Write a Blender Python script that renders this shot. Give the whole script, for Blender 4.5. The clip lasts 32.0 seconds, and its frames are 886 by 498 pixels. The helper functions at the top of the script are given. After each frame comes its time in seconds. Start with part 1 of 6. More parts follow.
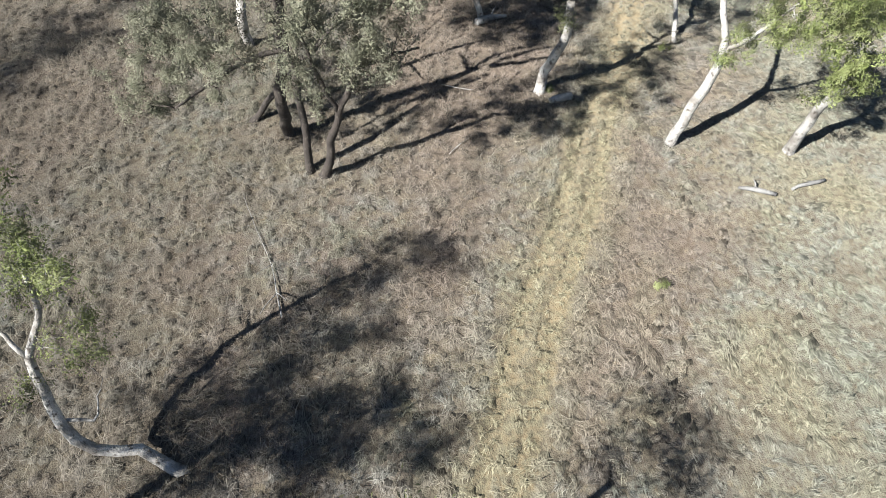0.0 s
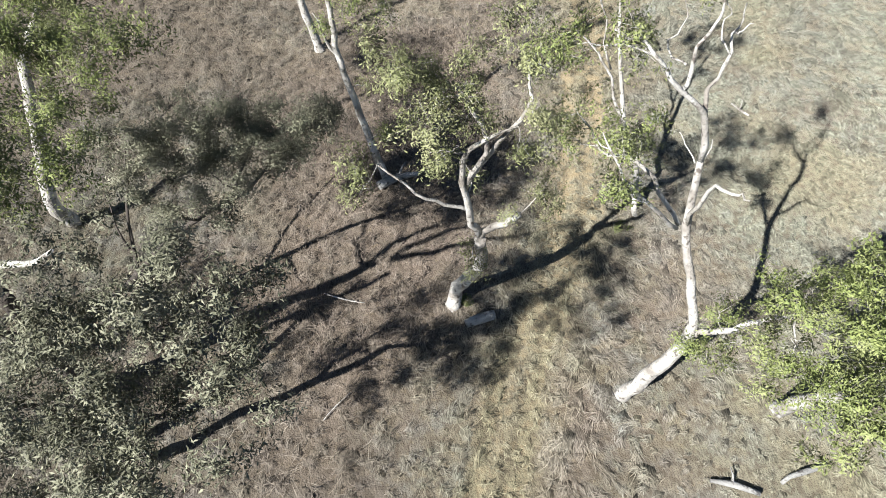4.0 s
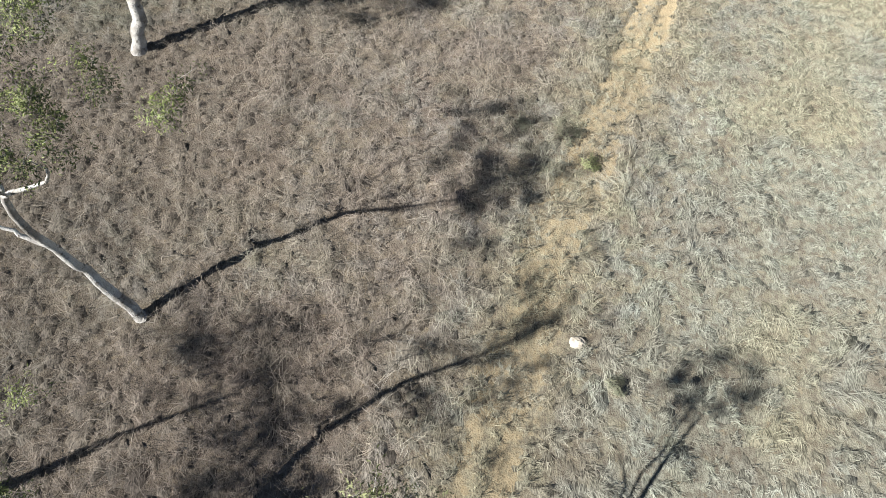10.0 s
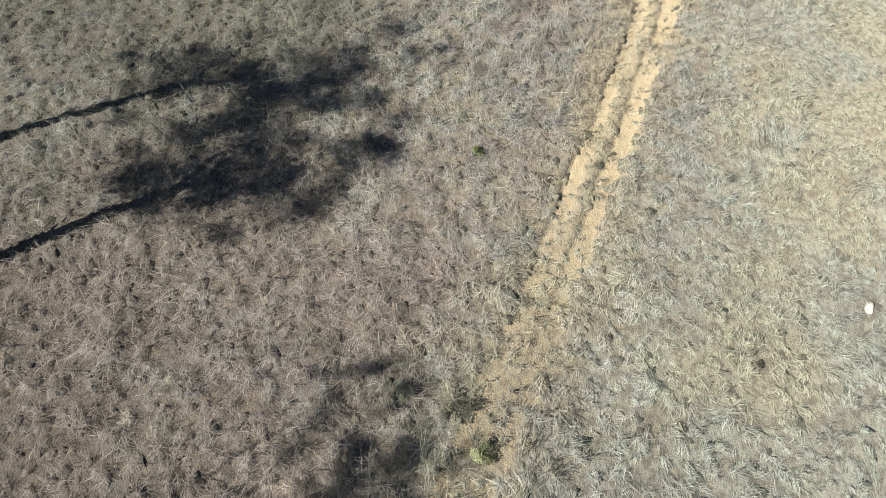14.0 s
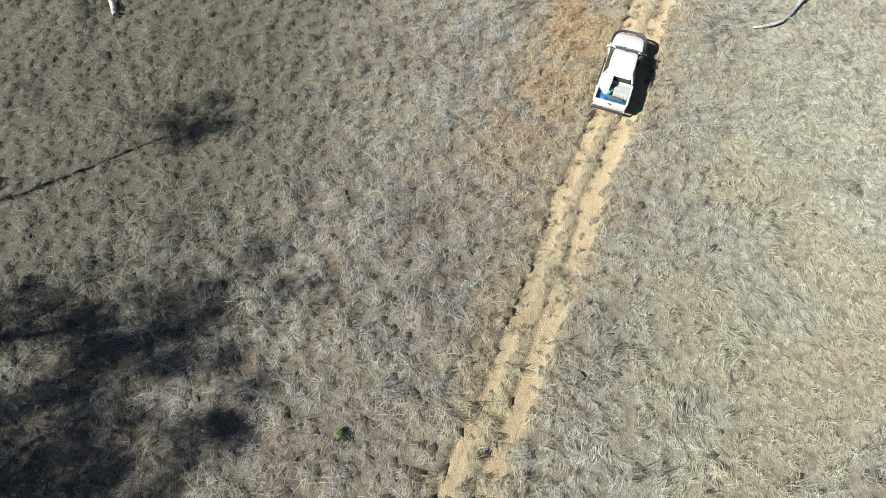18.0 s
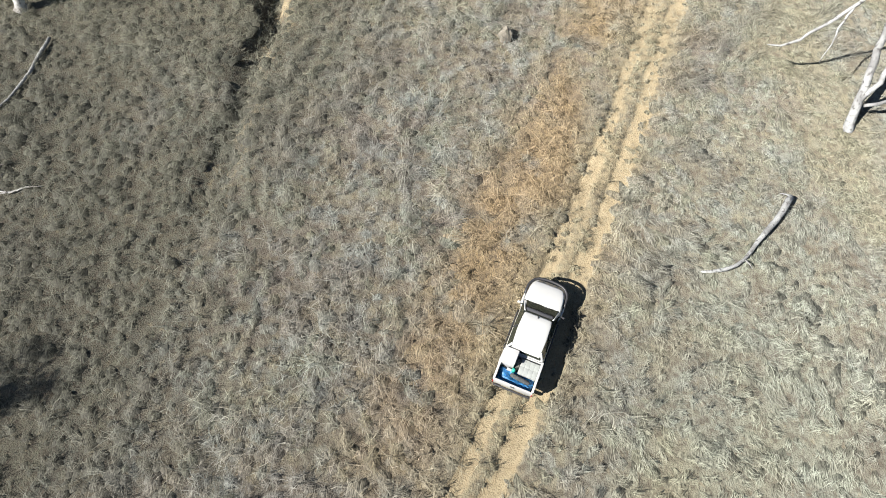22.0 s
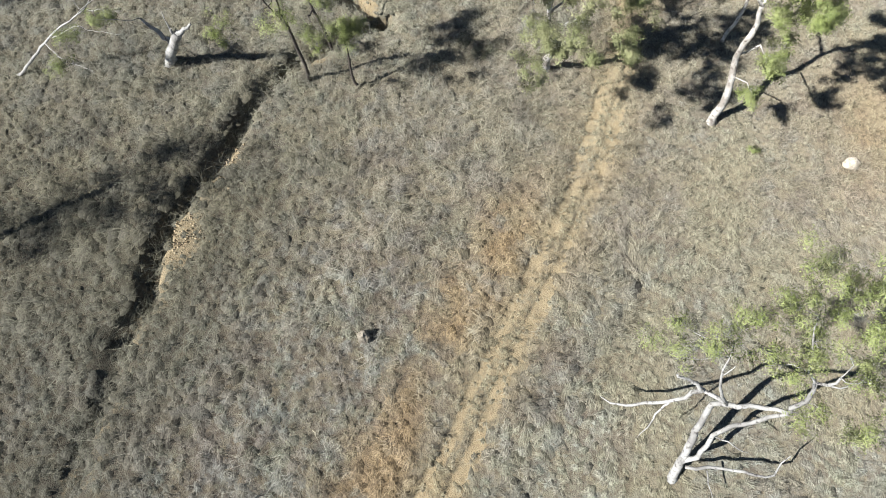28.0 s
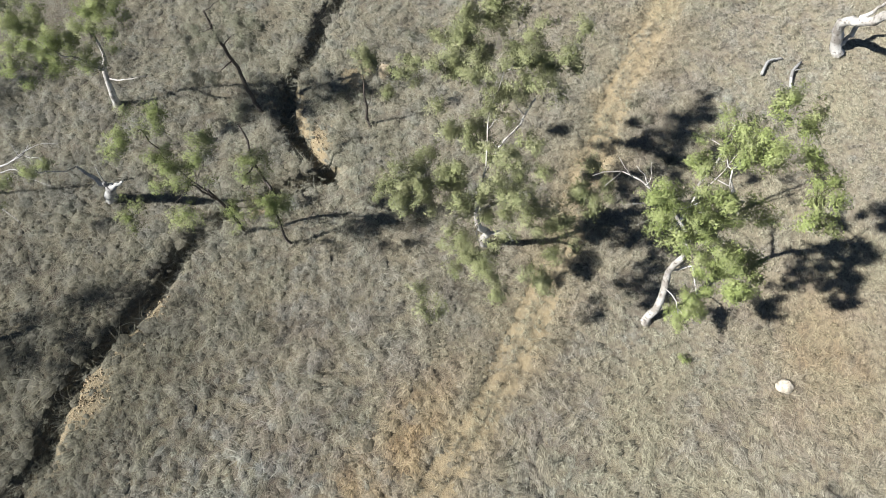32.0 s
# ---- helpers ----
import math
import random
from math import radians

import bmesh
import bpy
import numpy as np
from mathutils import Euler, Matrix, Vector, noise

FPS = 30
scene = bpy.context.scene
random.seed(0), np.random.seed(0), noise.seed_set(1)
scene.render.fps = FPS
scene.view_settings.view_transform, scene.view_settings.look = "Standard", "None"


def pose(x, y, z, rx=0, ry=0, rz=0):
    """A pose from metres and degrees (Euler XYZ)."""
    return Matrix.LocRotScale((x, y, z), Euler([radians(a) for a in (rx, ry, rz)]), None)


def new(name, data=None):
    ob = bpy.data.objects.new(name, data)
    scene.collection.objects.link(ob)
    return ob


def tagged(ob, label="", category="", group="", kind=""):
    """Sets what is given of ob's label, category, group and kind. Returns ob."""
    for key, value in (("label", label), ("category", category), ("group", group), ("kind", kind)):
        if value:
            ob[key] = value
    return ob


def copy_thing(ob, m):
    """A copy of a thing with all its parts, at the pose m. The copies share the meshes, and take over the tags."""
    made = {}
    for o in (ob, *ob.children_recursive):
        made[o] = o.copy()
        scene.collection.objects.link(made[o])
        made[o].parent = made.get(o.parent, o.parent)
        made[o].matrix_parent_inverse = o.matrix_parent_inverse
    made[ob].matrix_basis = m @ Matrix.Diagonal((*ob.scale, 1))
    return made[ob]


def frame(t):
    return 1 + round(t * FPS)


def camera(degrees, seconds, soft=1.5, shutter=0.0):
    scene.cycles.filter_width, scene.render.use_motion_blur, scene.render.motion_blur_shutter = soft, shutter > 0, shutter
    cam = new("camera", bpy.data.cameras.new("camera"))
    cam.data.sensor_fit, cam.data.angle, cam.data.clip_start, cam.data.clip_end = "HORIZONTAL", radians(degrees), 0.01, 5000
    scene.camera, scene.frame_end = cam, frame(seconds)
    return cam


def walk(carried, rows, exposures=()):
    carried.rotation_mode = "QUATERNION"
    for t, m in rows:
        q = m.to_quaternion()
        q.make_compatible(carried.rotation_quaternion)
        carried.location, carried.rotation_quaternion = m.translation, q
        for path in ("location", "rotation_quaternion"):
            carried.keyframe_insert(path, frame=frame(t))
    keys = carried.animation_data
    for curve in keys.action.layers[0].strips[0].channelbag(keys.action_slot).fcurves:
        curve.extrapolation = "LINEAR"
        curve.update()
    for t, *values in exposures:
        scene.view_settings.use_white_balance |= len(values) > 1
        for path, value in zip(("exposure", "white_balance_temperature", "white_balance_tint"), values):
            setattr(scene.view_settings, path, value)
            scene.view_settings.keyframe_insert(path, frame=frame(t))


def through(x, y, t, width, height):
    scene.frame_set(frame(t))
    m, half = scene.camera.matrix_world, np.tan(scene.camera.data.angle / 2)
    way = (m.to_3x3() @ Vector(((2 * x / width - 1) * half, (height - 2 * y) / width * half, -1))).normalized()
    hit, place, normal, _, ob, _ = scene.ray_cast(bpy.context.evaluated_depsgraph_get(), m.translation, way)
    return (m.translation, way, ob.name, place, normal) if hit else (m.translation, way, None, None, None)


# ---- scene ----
cam = camera(72.6, 32.0, soft=0.9)
# seconds, x, y, z, tilt from straight down, roll, heading
PATH = [
    (0, -35.08, -70.46, 23.62, 35.02, -0.85, -9.60),
    (0.5, -34.23, -68.56, 23.64, 34.63, -0.50, -10.59),
    (1, -33.35, -66.61, 23.70, 33.93, -0.17, -11.45),
    (1.5, -32.45, -64.75, 23.71, 32.97, 0.08, -12.15),
    (2, -31.49, -62.91, 23.79, 32.61, 0.18, -12.43),
    (2.5, -30.47, -61.03, 23.92, 32.18, 0.18, -12.39),
    (3, -29.57, -59.22, 23.95, 32.02, 0.38, -12.51),
    (3.5, -28.69, -57.47, 23.94, 31.74, 0.73, -12.43),
    (5.5, -24.77, -49.92, 23.74, 26.66, -0.11, -9.24),
    (6, -23.79, -48.24, 23.67, 23.41, -0.26, -7.90),
    (6.5, -22.75, -46.47, 23.67, 25.08, -0.46, -7.18),
    (7, -21.80, -44.93, 23.61, 27.66, -0.48, -6.78),
    (7.5, -20.93, -43.33, 23.61, 27.07, -0.33, -6.07),
    (8, -20.05, -41.77, 23.57, 26.71, -0.27, -5.31),
    (8.5, -19.25, -40.19, 23.56, 26.48, -0.07, -4.54),
    (9, -18.44, -38.65, 23.51, 26.46, -0.06, -3.64),
    (9.5, -17.65, -37.10, 23.52, 26.41, -0.02, -2.85),
    (10, -16.85, -35.56, 23.50, 26.64, -0.04, -1.79),
    (10.5, -16.08, -33.94, 23.57, 26.61, 0.05, -0.99),
    (11, -15.35, -32.35, 23.55, 26.90, 0.15, -0.62),
    (11.5, -14.59, -30.66, 23.66, 26.86, 0.06, -0.44),
    (12, -13.91, -29.15, 23.57, 27.11, 0.22, -0.81),
    (12.5, -13.22, -27.72, 23.45, 27.36, 0.37, -1.22),
    (13, -12.52, -26.19, 23.47, 27.32, 0.36, -1.48),
    (13.5, -11.82, -24.67, 23.47, 27.39, 0.32, -1.83),
    (14, -11.21, -23.16, 23.50, 27.55, 0.66, -2.73),
    (14.5, -10.53, -21.61, 23.63, 27.60, 0.75, -3.26),
    (16.5, -6.99, -14.62, 25.17, 25.57, -0.37, -1.72),
    (17, -6.08, -13.07, 25.21, 25.92, -1.02, -1.04),
    (17.5, -5.37, -11.33, 25.32, 25.79, -0.87, -1.24),
    (18, -4.63, -9.70, 25.34, 25.84, -0.72, -1.24),
    (18.5, -3.76, -8.03, 25.40, 25.97, -0.94, -0.64),
    (19, -3.00, -6.42, 25.42, 26.18, -0.79, -0.46),
    (19.5, -2.22, -4.79, 25.45, 26.26, -0.58, -0.21),
    (20, -1.46, -3.13, 25.51, 26.40, -0.44, -0.01),
    (20.5, -0.74, -1.72, 25.34, 27.21, -0.26, 0.06),
    (21, 0.00, 0.00, 25.42, 27.31, 0.01, -0.00),
    (21.5, 0.76, 1.76, 25.48, 27.46, 0.23, 0.04),
    (22, 1.47, 3.43, 25.46, 27.90, 0.37, -0.01),
    (22.5, 2.22, 5.26, 25.59, 27.96, 0.14, -0.10),
    (23, 2.98, 6.99, 25.59, 27.83, 0.11, -0.38),
    (23.5, 3.71, 8.78, 25.63, 27.79, 0.11, -0.80),
    (24, 4.54, 10.63, 26.17, 27.23, -0.16, -0.73),
    (24.5, 5.32, 12.31, 27.38, 25.84, -0.14, -0.77),
    (25, 6.09, 13.87, 28.68, 24.57, -0.00, -0.45),
    (25.5, 6.76, 15.43, 30.08, 23.47, 0.51, -0.34),
    (27.5, 9.93, 21.19, 35.30, 21.87, -0.30, 4.26),
    (28, 10.59, 22.53, 35.86, 22.09, -0.18, 5.10),
    (28.5, 11.14, 23.95, 35.94, 22.60, 0.09, 5.17),
    (29, 11.74, 25.33, 35.93, 23.46, 0.20, 5.22),
    (29.5, 12.35, 26.73, 36.00, 24.41, 0.26, 5.58),
    (30, 13.07, 28.22, 36.06, 25.28, 0.25, 6.44),
    (30.5, 13.74, 29.65, 36.10, 25.45, 0.41, 7.21),
    (31, 14.37, 31.08, 36.63, 25.02, 0.73, 7.87),
    (31.5, 15.01, 32.52, 37.92, 24.25, 1.00, 8.71),
    (32, 15.73, 33.98, 39.39, 23.46, 0.99, 10.14),
]
walk(cam, [(t, pose(x, y, z, 0, 0, yaw) @ pose(0, 0, 0, tilt) @ pose(0, 0, 0, 0, 0, roll)) for t, x, y, z, tilt, roll, yaw in PATH])

# ---- light ----
SUN_AZ, SUN_EL = 25.0, 40.5   # the way the shadows point, from +x, and the sun's height
EXPOSURE = 1.45
world = bpy.data.worlds.new("sky")
scene.world = world
world.use_nodes = True
wn = world.node_tree
sky = wn.nodes.new("ShaderNodeTexSky")
sky.sky_type, sky.sun_disc = "NISHITA", False
sky.sun_elevation, sky.sun_rotation = radians(SUN_EL), radians(90 - (SUN_AZ + 180))
sky.altitude, sky.air_density, sky.dust_density, sky.ozone_density = 400, 0.8, 0.2, 1.0
wn.links.new(sky.outputs[0], wn.nodes["Background"].inputs[0])
wn.nodes["Background"].inputs[1].default_value = 0.036
sun = new("sun", bpy.data.lights.new("sun", "SUN"))
sun.data.energy, sun.data.angle, sun.data.color = 5.0, radians(0.6), (1.0, 0.96, 0.9)
sun.rotation_euler = Vector((math.cos(radians(SUN_AZ)) * math.cos(radians(SUN_EL)), math.sin(radians(SUN_AZ)) * math.cos(radians(SUN_EL)), -math.sin(radians(SUN_EL)))).to_track_quat("-Z", "Y").to_euler()
scene.view_settings.exposure = EXPOSURE


# ---- materials ----
def shader(name):
    m = bpy.data.materials.new(name)
    m.use_nodes = True
    nt = m.node_tree
    return m, nt, nt.nodes["Principled BSDF"]


def node(nt, kind, **values):
    n = nt.nodes.new(kind)
    for key, v in values.items():
        slot = n.inputs[int(key[1:])] if key[0] == "i" and key[1:].isdigit() else None
        if key == "operation":
            n.operation = v
        elif key == "attribute_name":
            n.attribute_name = v
        elif key == "data_type":
            n.data_type = v
        elif key == "blend_type":
            n.blend_type = v
        elif isinstance(v, bpy.types.NodeSocket):
            nt.links.new(v, slot)
        else:
            slot.default_value = v
    return n


def place(nt):
    return node(nt, "ShaderNodeNewGeometry").outputs["Position"]


def noisy(nt, scale, where, detail=4.0, lo=0.35, hi=0.65, rough=0.55):
    """A noise between 0 and 1, stretched to its lo and hi."""
    n = node(nt, "ShaderNodeTexNoise", i0=where)
    n.inputs["Scale"].default_value, n.inputs["Detail"].default_value, n.inputs["Roughness"].default_value = scale, detail, rough
    r = node(nt, "ShaderNodeMapRange", i0=n.outputs[0], i1=lo, i2=hi)
    return r.outputs[0]


def mixed(nt, fac, a, b, blend="MIX"):
    n = node(nt, "ShaderNodeMix", data_type="RGBA", blend_type=blend)
    for slot, v in ((n.inputs[0], fac), (n.inputs[6], a), (n.inputs[7], b)):
        if isinstance(v, bpy.types.NodeSocket):
            nt.links.new(v, slot)
        else:
            slot.default_value = v if not isinstance(v, tuple) else (*v, 1.0)
    return n.outputs[2]


def times(nt, a, b):
    return node(nt, "ShaderNodeMath", operation="MULTIPLY", i0=a, i1=b).outputs[0]


def bumped(nt, bsdf, height, strength=0.4, distance=0.02):
    b = node(nt, "ShaderNodeBump")
    b.inputs["Strength"].default_value, b.inputs["Distance"].default_value = strength, distance
    nt.links.new(height, b.inputs["Height"])
    nt.links.new(b.outputs[0], bsdf.inputs["Normal"])


def attribute(nt, name):
    return node(nt, "ShaderNodeAttribute", attribute_name=name).outputs["Fac"]


def puffed(nt, bsdf, colour, through):
    """A blade or leaf that shines on both faces, shaded with the soft roundness of the tuft or spray that it belongs to."""
    a = node(nt, "ShaderNodeAttribute", attribute_name="puff").outputs["Vector"]
    n = node(nt, "ShaderNodeVectorMath", operation="NORMALIZE", i0=a).outputs[0]
    t = node(nt, "ShaderNodeBsdfTranslucent")
    nt.links.new(colour, bsdf.inputs["Base Color"])
    nt.links.new(mixed(nt, 1.0, colour, (through,) * 3, "MULTIPLY"), t.inputs[0])
    nt.links.new(n, bsdf.inputs["Normal"])
    nt.links.new(node(nt, "ShaderNodeVectorMath", operation="SCALE", i0=n, i3=-1.0).outputs[0], t.inputs["Normal"])
    both = node(nt, "ShaderNodeAddShader", i0=bsdf.outputs[0], i1=t.outputs[0])
    nt.links.new(both.outputs[0], nt.nodes["Material Output"].inputs[0])


def dry_growth(nt, where, tuft=None):
    """The colour of the dry pasture: grey, mauve, straw, orange and a little green, in patches."""
    c = mixed(nt, noisy(nt, 0.16, where), (0.36, 0.305, 0.215), (0.285, 0.22, 0.185))
    c = mixed(nt, times(nt, noisy(nt, 0.6, where, lo=0.46, hi=0.6), 0.62), c, (0.335, 0.335, 0.31))
    c = mixed(nt, times(nt, noisy(nt, 0.9, where, lo=0.53, hi=0.62), 0.75), c, (0.37, 0.295, 0.19))
    c = mixed(nt, times(nt, noisy(nt, 0.33, where, lo=0.52, hi=0.66), 0.5), c, (0.27, 0.27, 0.175))
    if tuft is not None:
        c = mixed(nt, 0.5, c, tuft)
    c = mixed(nt, attribute(nt, "mauve"), c, (0.305, 0.222, 0.176))
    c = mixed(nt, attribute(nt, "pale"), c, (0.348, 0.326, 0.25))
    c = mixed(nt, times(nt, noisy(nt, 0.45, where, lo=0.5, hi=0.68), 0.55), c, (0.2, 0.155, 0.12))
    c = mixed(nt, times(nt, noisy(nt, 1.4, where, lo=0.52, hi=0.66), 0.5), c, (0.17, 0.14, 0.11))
    # dusky: grey-green growth, plus the dimmer left side painted into the colour
    c = mixed(nt, attribute(nt, "dusky"), c, (0.165, 0.148, 0.105))
    c = mixed(nt, attribute(nt, "straw"), c, (0.44, 0.275, 0.135))
    c = mixed(nt, attribute(nt, "verge"), c, (0.38, 0.315, 0.2))
    c = mixed(nt, 1.0, c, (0.68, 0.78, 0.845), "MULTIPLY")
    return c


def fibres(nt, where, turn, scale):
    """Fine streaks that run one way, like matted straw."""
    r = node(nt, "ShaderNodeMapping", i0=where)
    r.inputs["Rotation"].default_value, r.inputs["Scale"].default_value = (0, 0, turn), (scale, scale * 0.16, scale * 0.3)
    n = node(nt, "ShaderNodeTexNoise", i0=r.outputs[0])
    n.inputs["Scale"].default_value, n.inputs["Detail"].default_value, n.inputs["Distortion"].default_value = 1.0, 3.0, 0.7
    return node(nt, "ShaderNodeMapRange", i0=n.outputs[0], i1=0.38, i2=0.62).outputs[0]


def ground_material():
    m, nt, b = shader("dry_ground")
    where = place(nt)
    straws = mixed(nt, noisy(nt, 1.1, where, lo=0.47, hi=0.53), fibres(nt, where, 0.5, 26.0), fibres(nt, where, -0.9, 26.0))
    straws = mixed(nt, noisy(nt, 0.8, where, lo=0.52, hi=0.58), straws, fibres(nt, where, 1.7, 22.0))
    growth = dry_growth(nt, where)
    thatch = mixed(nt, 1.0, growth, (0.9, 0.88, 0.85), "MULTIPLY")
    # gaps between straws and tufts painted near-black, as shade over the thatch
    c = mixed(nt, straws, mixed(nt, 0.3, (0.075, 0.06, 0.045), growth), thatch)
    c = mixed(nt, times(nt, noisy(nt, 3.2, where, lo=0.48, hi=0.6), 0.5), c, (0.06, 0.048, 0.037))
    dirt = mixed(nt, noisy(nt, 1.3, where), (0.25, 0.208, 0.136), (0.198, 0.16, 0.101))
    dirt = mixed(nt, attribute(nt, "ochre"), dirt, mixed(nt, noisy(nt, 2.6, where), (0.242, 0.192, 0.118), (0.29, 0.24, 0.155)))
    dirt = mixed(nt, times(nt, straws, 0.3), dirt, (0.38, 0.33, 0.22))
    dirt = mixed(nt, times(nt, noisy(nt, 7.0, where, lo=0.5, hi=0.66), 0.45), dirt, (0.15, 0.115, 0.07))
    worn = node(nt, "ShaderNodeMath", operation="ADD", i0=attribute(nt, "bare"), i1=times(nt, noisy(nt, 3.5, where, detail=6.0, lo=0.3, hi=0.7), 0.7)).outputs[0]
    c = mixed(nt, node(nt, "ShaderNodeMapRange", i0=worn, i1=0.5, i2=1.05).outputs[0], c, dirt)
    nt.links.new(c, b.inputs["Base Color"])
    b.inputs["Roughness"].default_value, b.inputs["Specular IOR Level"].default_value = 0.95, 0.15
    b.inputs["Diffuse Roughness"].default_value = 1.0
    bumped(nt, b, noisy(nt, 14.0, where, detail=6.0), 0.6, 0.05)
    return m


def grass_material():
    m, nt, b = shader("dry_grass_blade")
    where = place(nt)
    strands = mixed(nt, noisy(nt, 1.6, where, lo=0.47, hi=0.53), fibres(nt, where, 0.4, 30.0), fibres(nt, where, -0.8, 30.0))
    strands = mixed(nt, noisy(nt, 1.3, where, lo=0.5, hi=0.56), strands, fibres(nt, where, 1.6, 30.0))
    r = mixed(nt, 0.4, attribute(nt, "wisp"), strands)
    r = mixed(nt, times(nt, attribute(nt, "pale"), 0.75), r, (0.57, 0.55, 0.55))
    tuft = node(nt, "ShaderNodeValToRGB", i0=attribute(nt, "tuft"))
    ramp = tuft.color_ramp
    ramp.interpolation = "LINEAR"
    for at, colour in ((0.0, (0.19, 0.15, 0.12)), (0.2, (0.24, 0.2, 0.17)), (0.38, (0.3, 0.24, 0.2)), (0.55, (0.36, 0.345, 0.305)), (0.7, (0.27, 0.265, 0.18)), (0.85, (0.42, 0.35, 0.24)), (1.0, (0.43, 0.4, 0.32))):
        stop = ramp.elements.new(at) if 0 < at < 1 else ramp.elements[-1 if at else 0]
        stop.color = (*colour, 1)
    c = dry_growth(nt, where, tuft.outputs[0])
    # light and shade as colour: low wisp values darkened, high ones lightened
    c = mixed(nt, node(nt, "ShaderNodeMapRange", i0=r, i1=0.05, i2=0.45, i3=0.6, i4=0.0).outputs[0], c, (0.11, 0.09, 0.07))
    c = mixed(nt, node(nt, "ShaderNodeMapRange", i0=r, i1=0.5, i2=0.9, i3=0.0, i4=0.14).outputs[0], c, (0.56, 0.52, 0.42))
    # shade under the wisps, multiplied into the colour of the matted hearts
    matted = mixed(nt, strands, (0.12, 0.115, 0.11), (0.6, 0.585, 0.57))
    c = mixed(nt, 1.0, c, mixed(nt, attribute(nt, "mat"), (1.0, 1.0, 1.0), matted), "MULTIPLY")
    b.inputs["Roughness"].default_value, b.inputs["Specular IOR Level"].default_value = 0.75, 0.2
    b.inputs["Diffuse Roughness"].default_value = 1.0
    puffed(nt, b, c, 0.4)
    return m


def leaf_material(name, a, b_, c_):
    m, nt, b = shader(name)
    g = node(nt, "ShaderNodeNewGeometry")
    c = mixed(nt, g.outputs["Random Per Island"], a, b_)
    c = mixed(nt, noisy(nt, 0.8, g.outputs["Position"], lo=0.45, hi=0.7), c, c_)
    b.inputs["Roughness"].default_value, b.inputs["Specular IOR Level"].default_value = 0.6, 0.2
    puffed(nt, b, c, 0.5)
    return m


def bark_material(name, light, stain, dark, spread):
    m, nt, b = shader(name)
    where = place(nt)
    c = mixed(nt, noisy(nt, 1.1, where, lo=0.42, hi=0.62), light, stain)
    c = mixed(nt, times(nt, noisy(nt, 5.0, where, lo=0.56, hi=0.66), spread), c, dark)
    nt.links.new(c, b.inputs["Base Color"])
    b.inputs["Roughness"].default_value = 0.85
    bumped(nt, b, noisy(nt, 12.0, where), 0.6, 0.03)
    return m


def plain(name, colour, rough=0.5, metal=0.0, scale=6.0, vary=0.25, bump=0.0, coat=0.0):
    m, nt, b = shader(name)
    where = place(nt)
    d = tuple(v * (1 - vary) for v in colour)
    nt.links.new(mixed(nt, noisy(nt, scale, where), colour, d), b.inputs["Base Color"])
    b.inputs["Roughness"].default_value, b.inputs["Metallic"].default_value, b.inputs["Coat Weight"].default_value = rough, metal, coat
    if bump:
        bumped(nt, b, noisy(nt, scale * 4, where), bump, 0.01)
    return m


GROUND, GRASS = ground_material(), grass_material()
LEAF = {"green": leaf_material("leaf_bright", (0.158, 0.19, 0.066), (0.096, 0.124, 0.044), (0.198, 0.22, 0.105)),
        "olive": leaf_material("leaf_olive", (0.162, 0.178, 0.085), (0.102, 0.117, 0.056), (0.205, 0.212, 0.122)),
        "grey": leaf_material("leaf_grey", (0.142, 0.147, 0.105), (0.085, 0.092, 0.064), (0.185, 0.188, 0.142))}
BARK = {"white": bark_material("bark_white", (0.4, 0.395, 0.38), (0.2, 0.187, 0.17), (0.07, 0.058, 0.05), 0.9),
        "dead": bark_material("bark_silver", (0.3, 0.305, 0.3), (0.17, 0.17, 0.168), (0.065, 0.06, 0.058), 0.95),
        "dark": bark_material("bark_dark", (0.05, 0.042, 0.036), (0.032, 0.027, 0.024), (0.11, 0.096, 0.084), 0.6)}


# ---- meshes ----
def mesh_of(name, verts, faces, material, smooth=False):
    """A mesh from arrays: verts n x 3, faces m x 3 or m x 4."""
    verts, faces = np.asarray(verts, np.float32), np.asarray(faces, np.int32)
    me = bpy.data.meshes.new(name)
    me.vertices.add(len(verts))
    me.vertices.foreach_set("co", verts.ravel())
    k = faces.shape[1]
    me.loops.add(faces.size)
    me.loops.foreach_set("vertex_index", faces.ravel())
    me.polygons.add(len(faces))
    me.polygons.foreach_set("loop_start", np.arange(0, faces.size, k, dtype=np.int32))
    me.polygons.foreach_set("use_smooth", np.full(len(faces), smooth))
    me.update(calc_edges=True)
    me.materials.append(material)
    return me


def field(me, name, values):
    me.attributes.new(name, "FLOAT", "POINT").data.foreach_set("value", np.asarray(values, np.float32))


def puff(me, normals):
    me.attributes.new("puff", "FLOAT_VECTOR", "POINT").data.foreach_set("vector", np.asarray(normals, np.float32).ravel())


def part(name, bm, material, parent, label=""):
    me = bpy.data.meshes.new(name)
    bm.to_mesh(me)
    bm.free()
    me.materials.append(material)
    ob = new(name, me)
    ob.parent = parent
    return tagged(ob, label)


def thing(name, at, label, category, group="", turn=0.0):
    ob = new(name)
    ob.matrix_basis = pose(*at, 0, 0, turn)
    return tagged(ob, label, category, group)


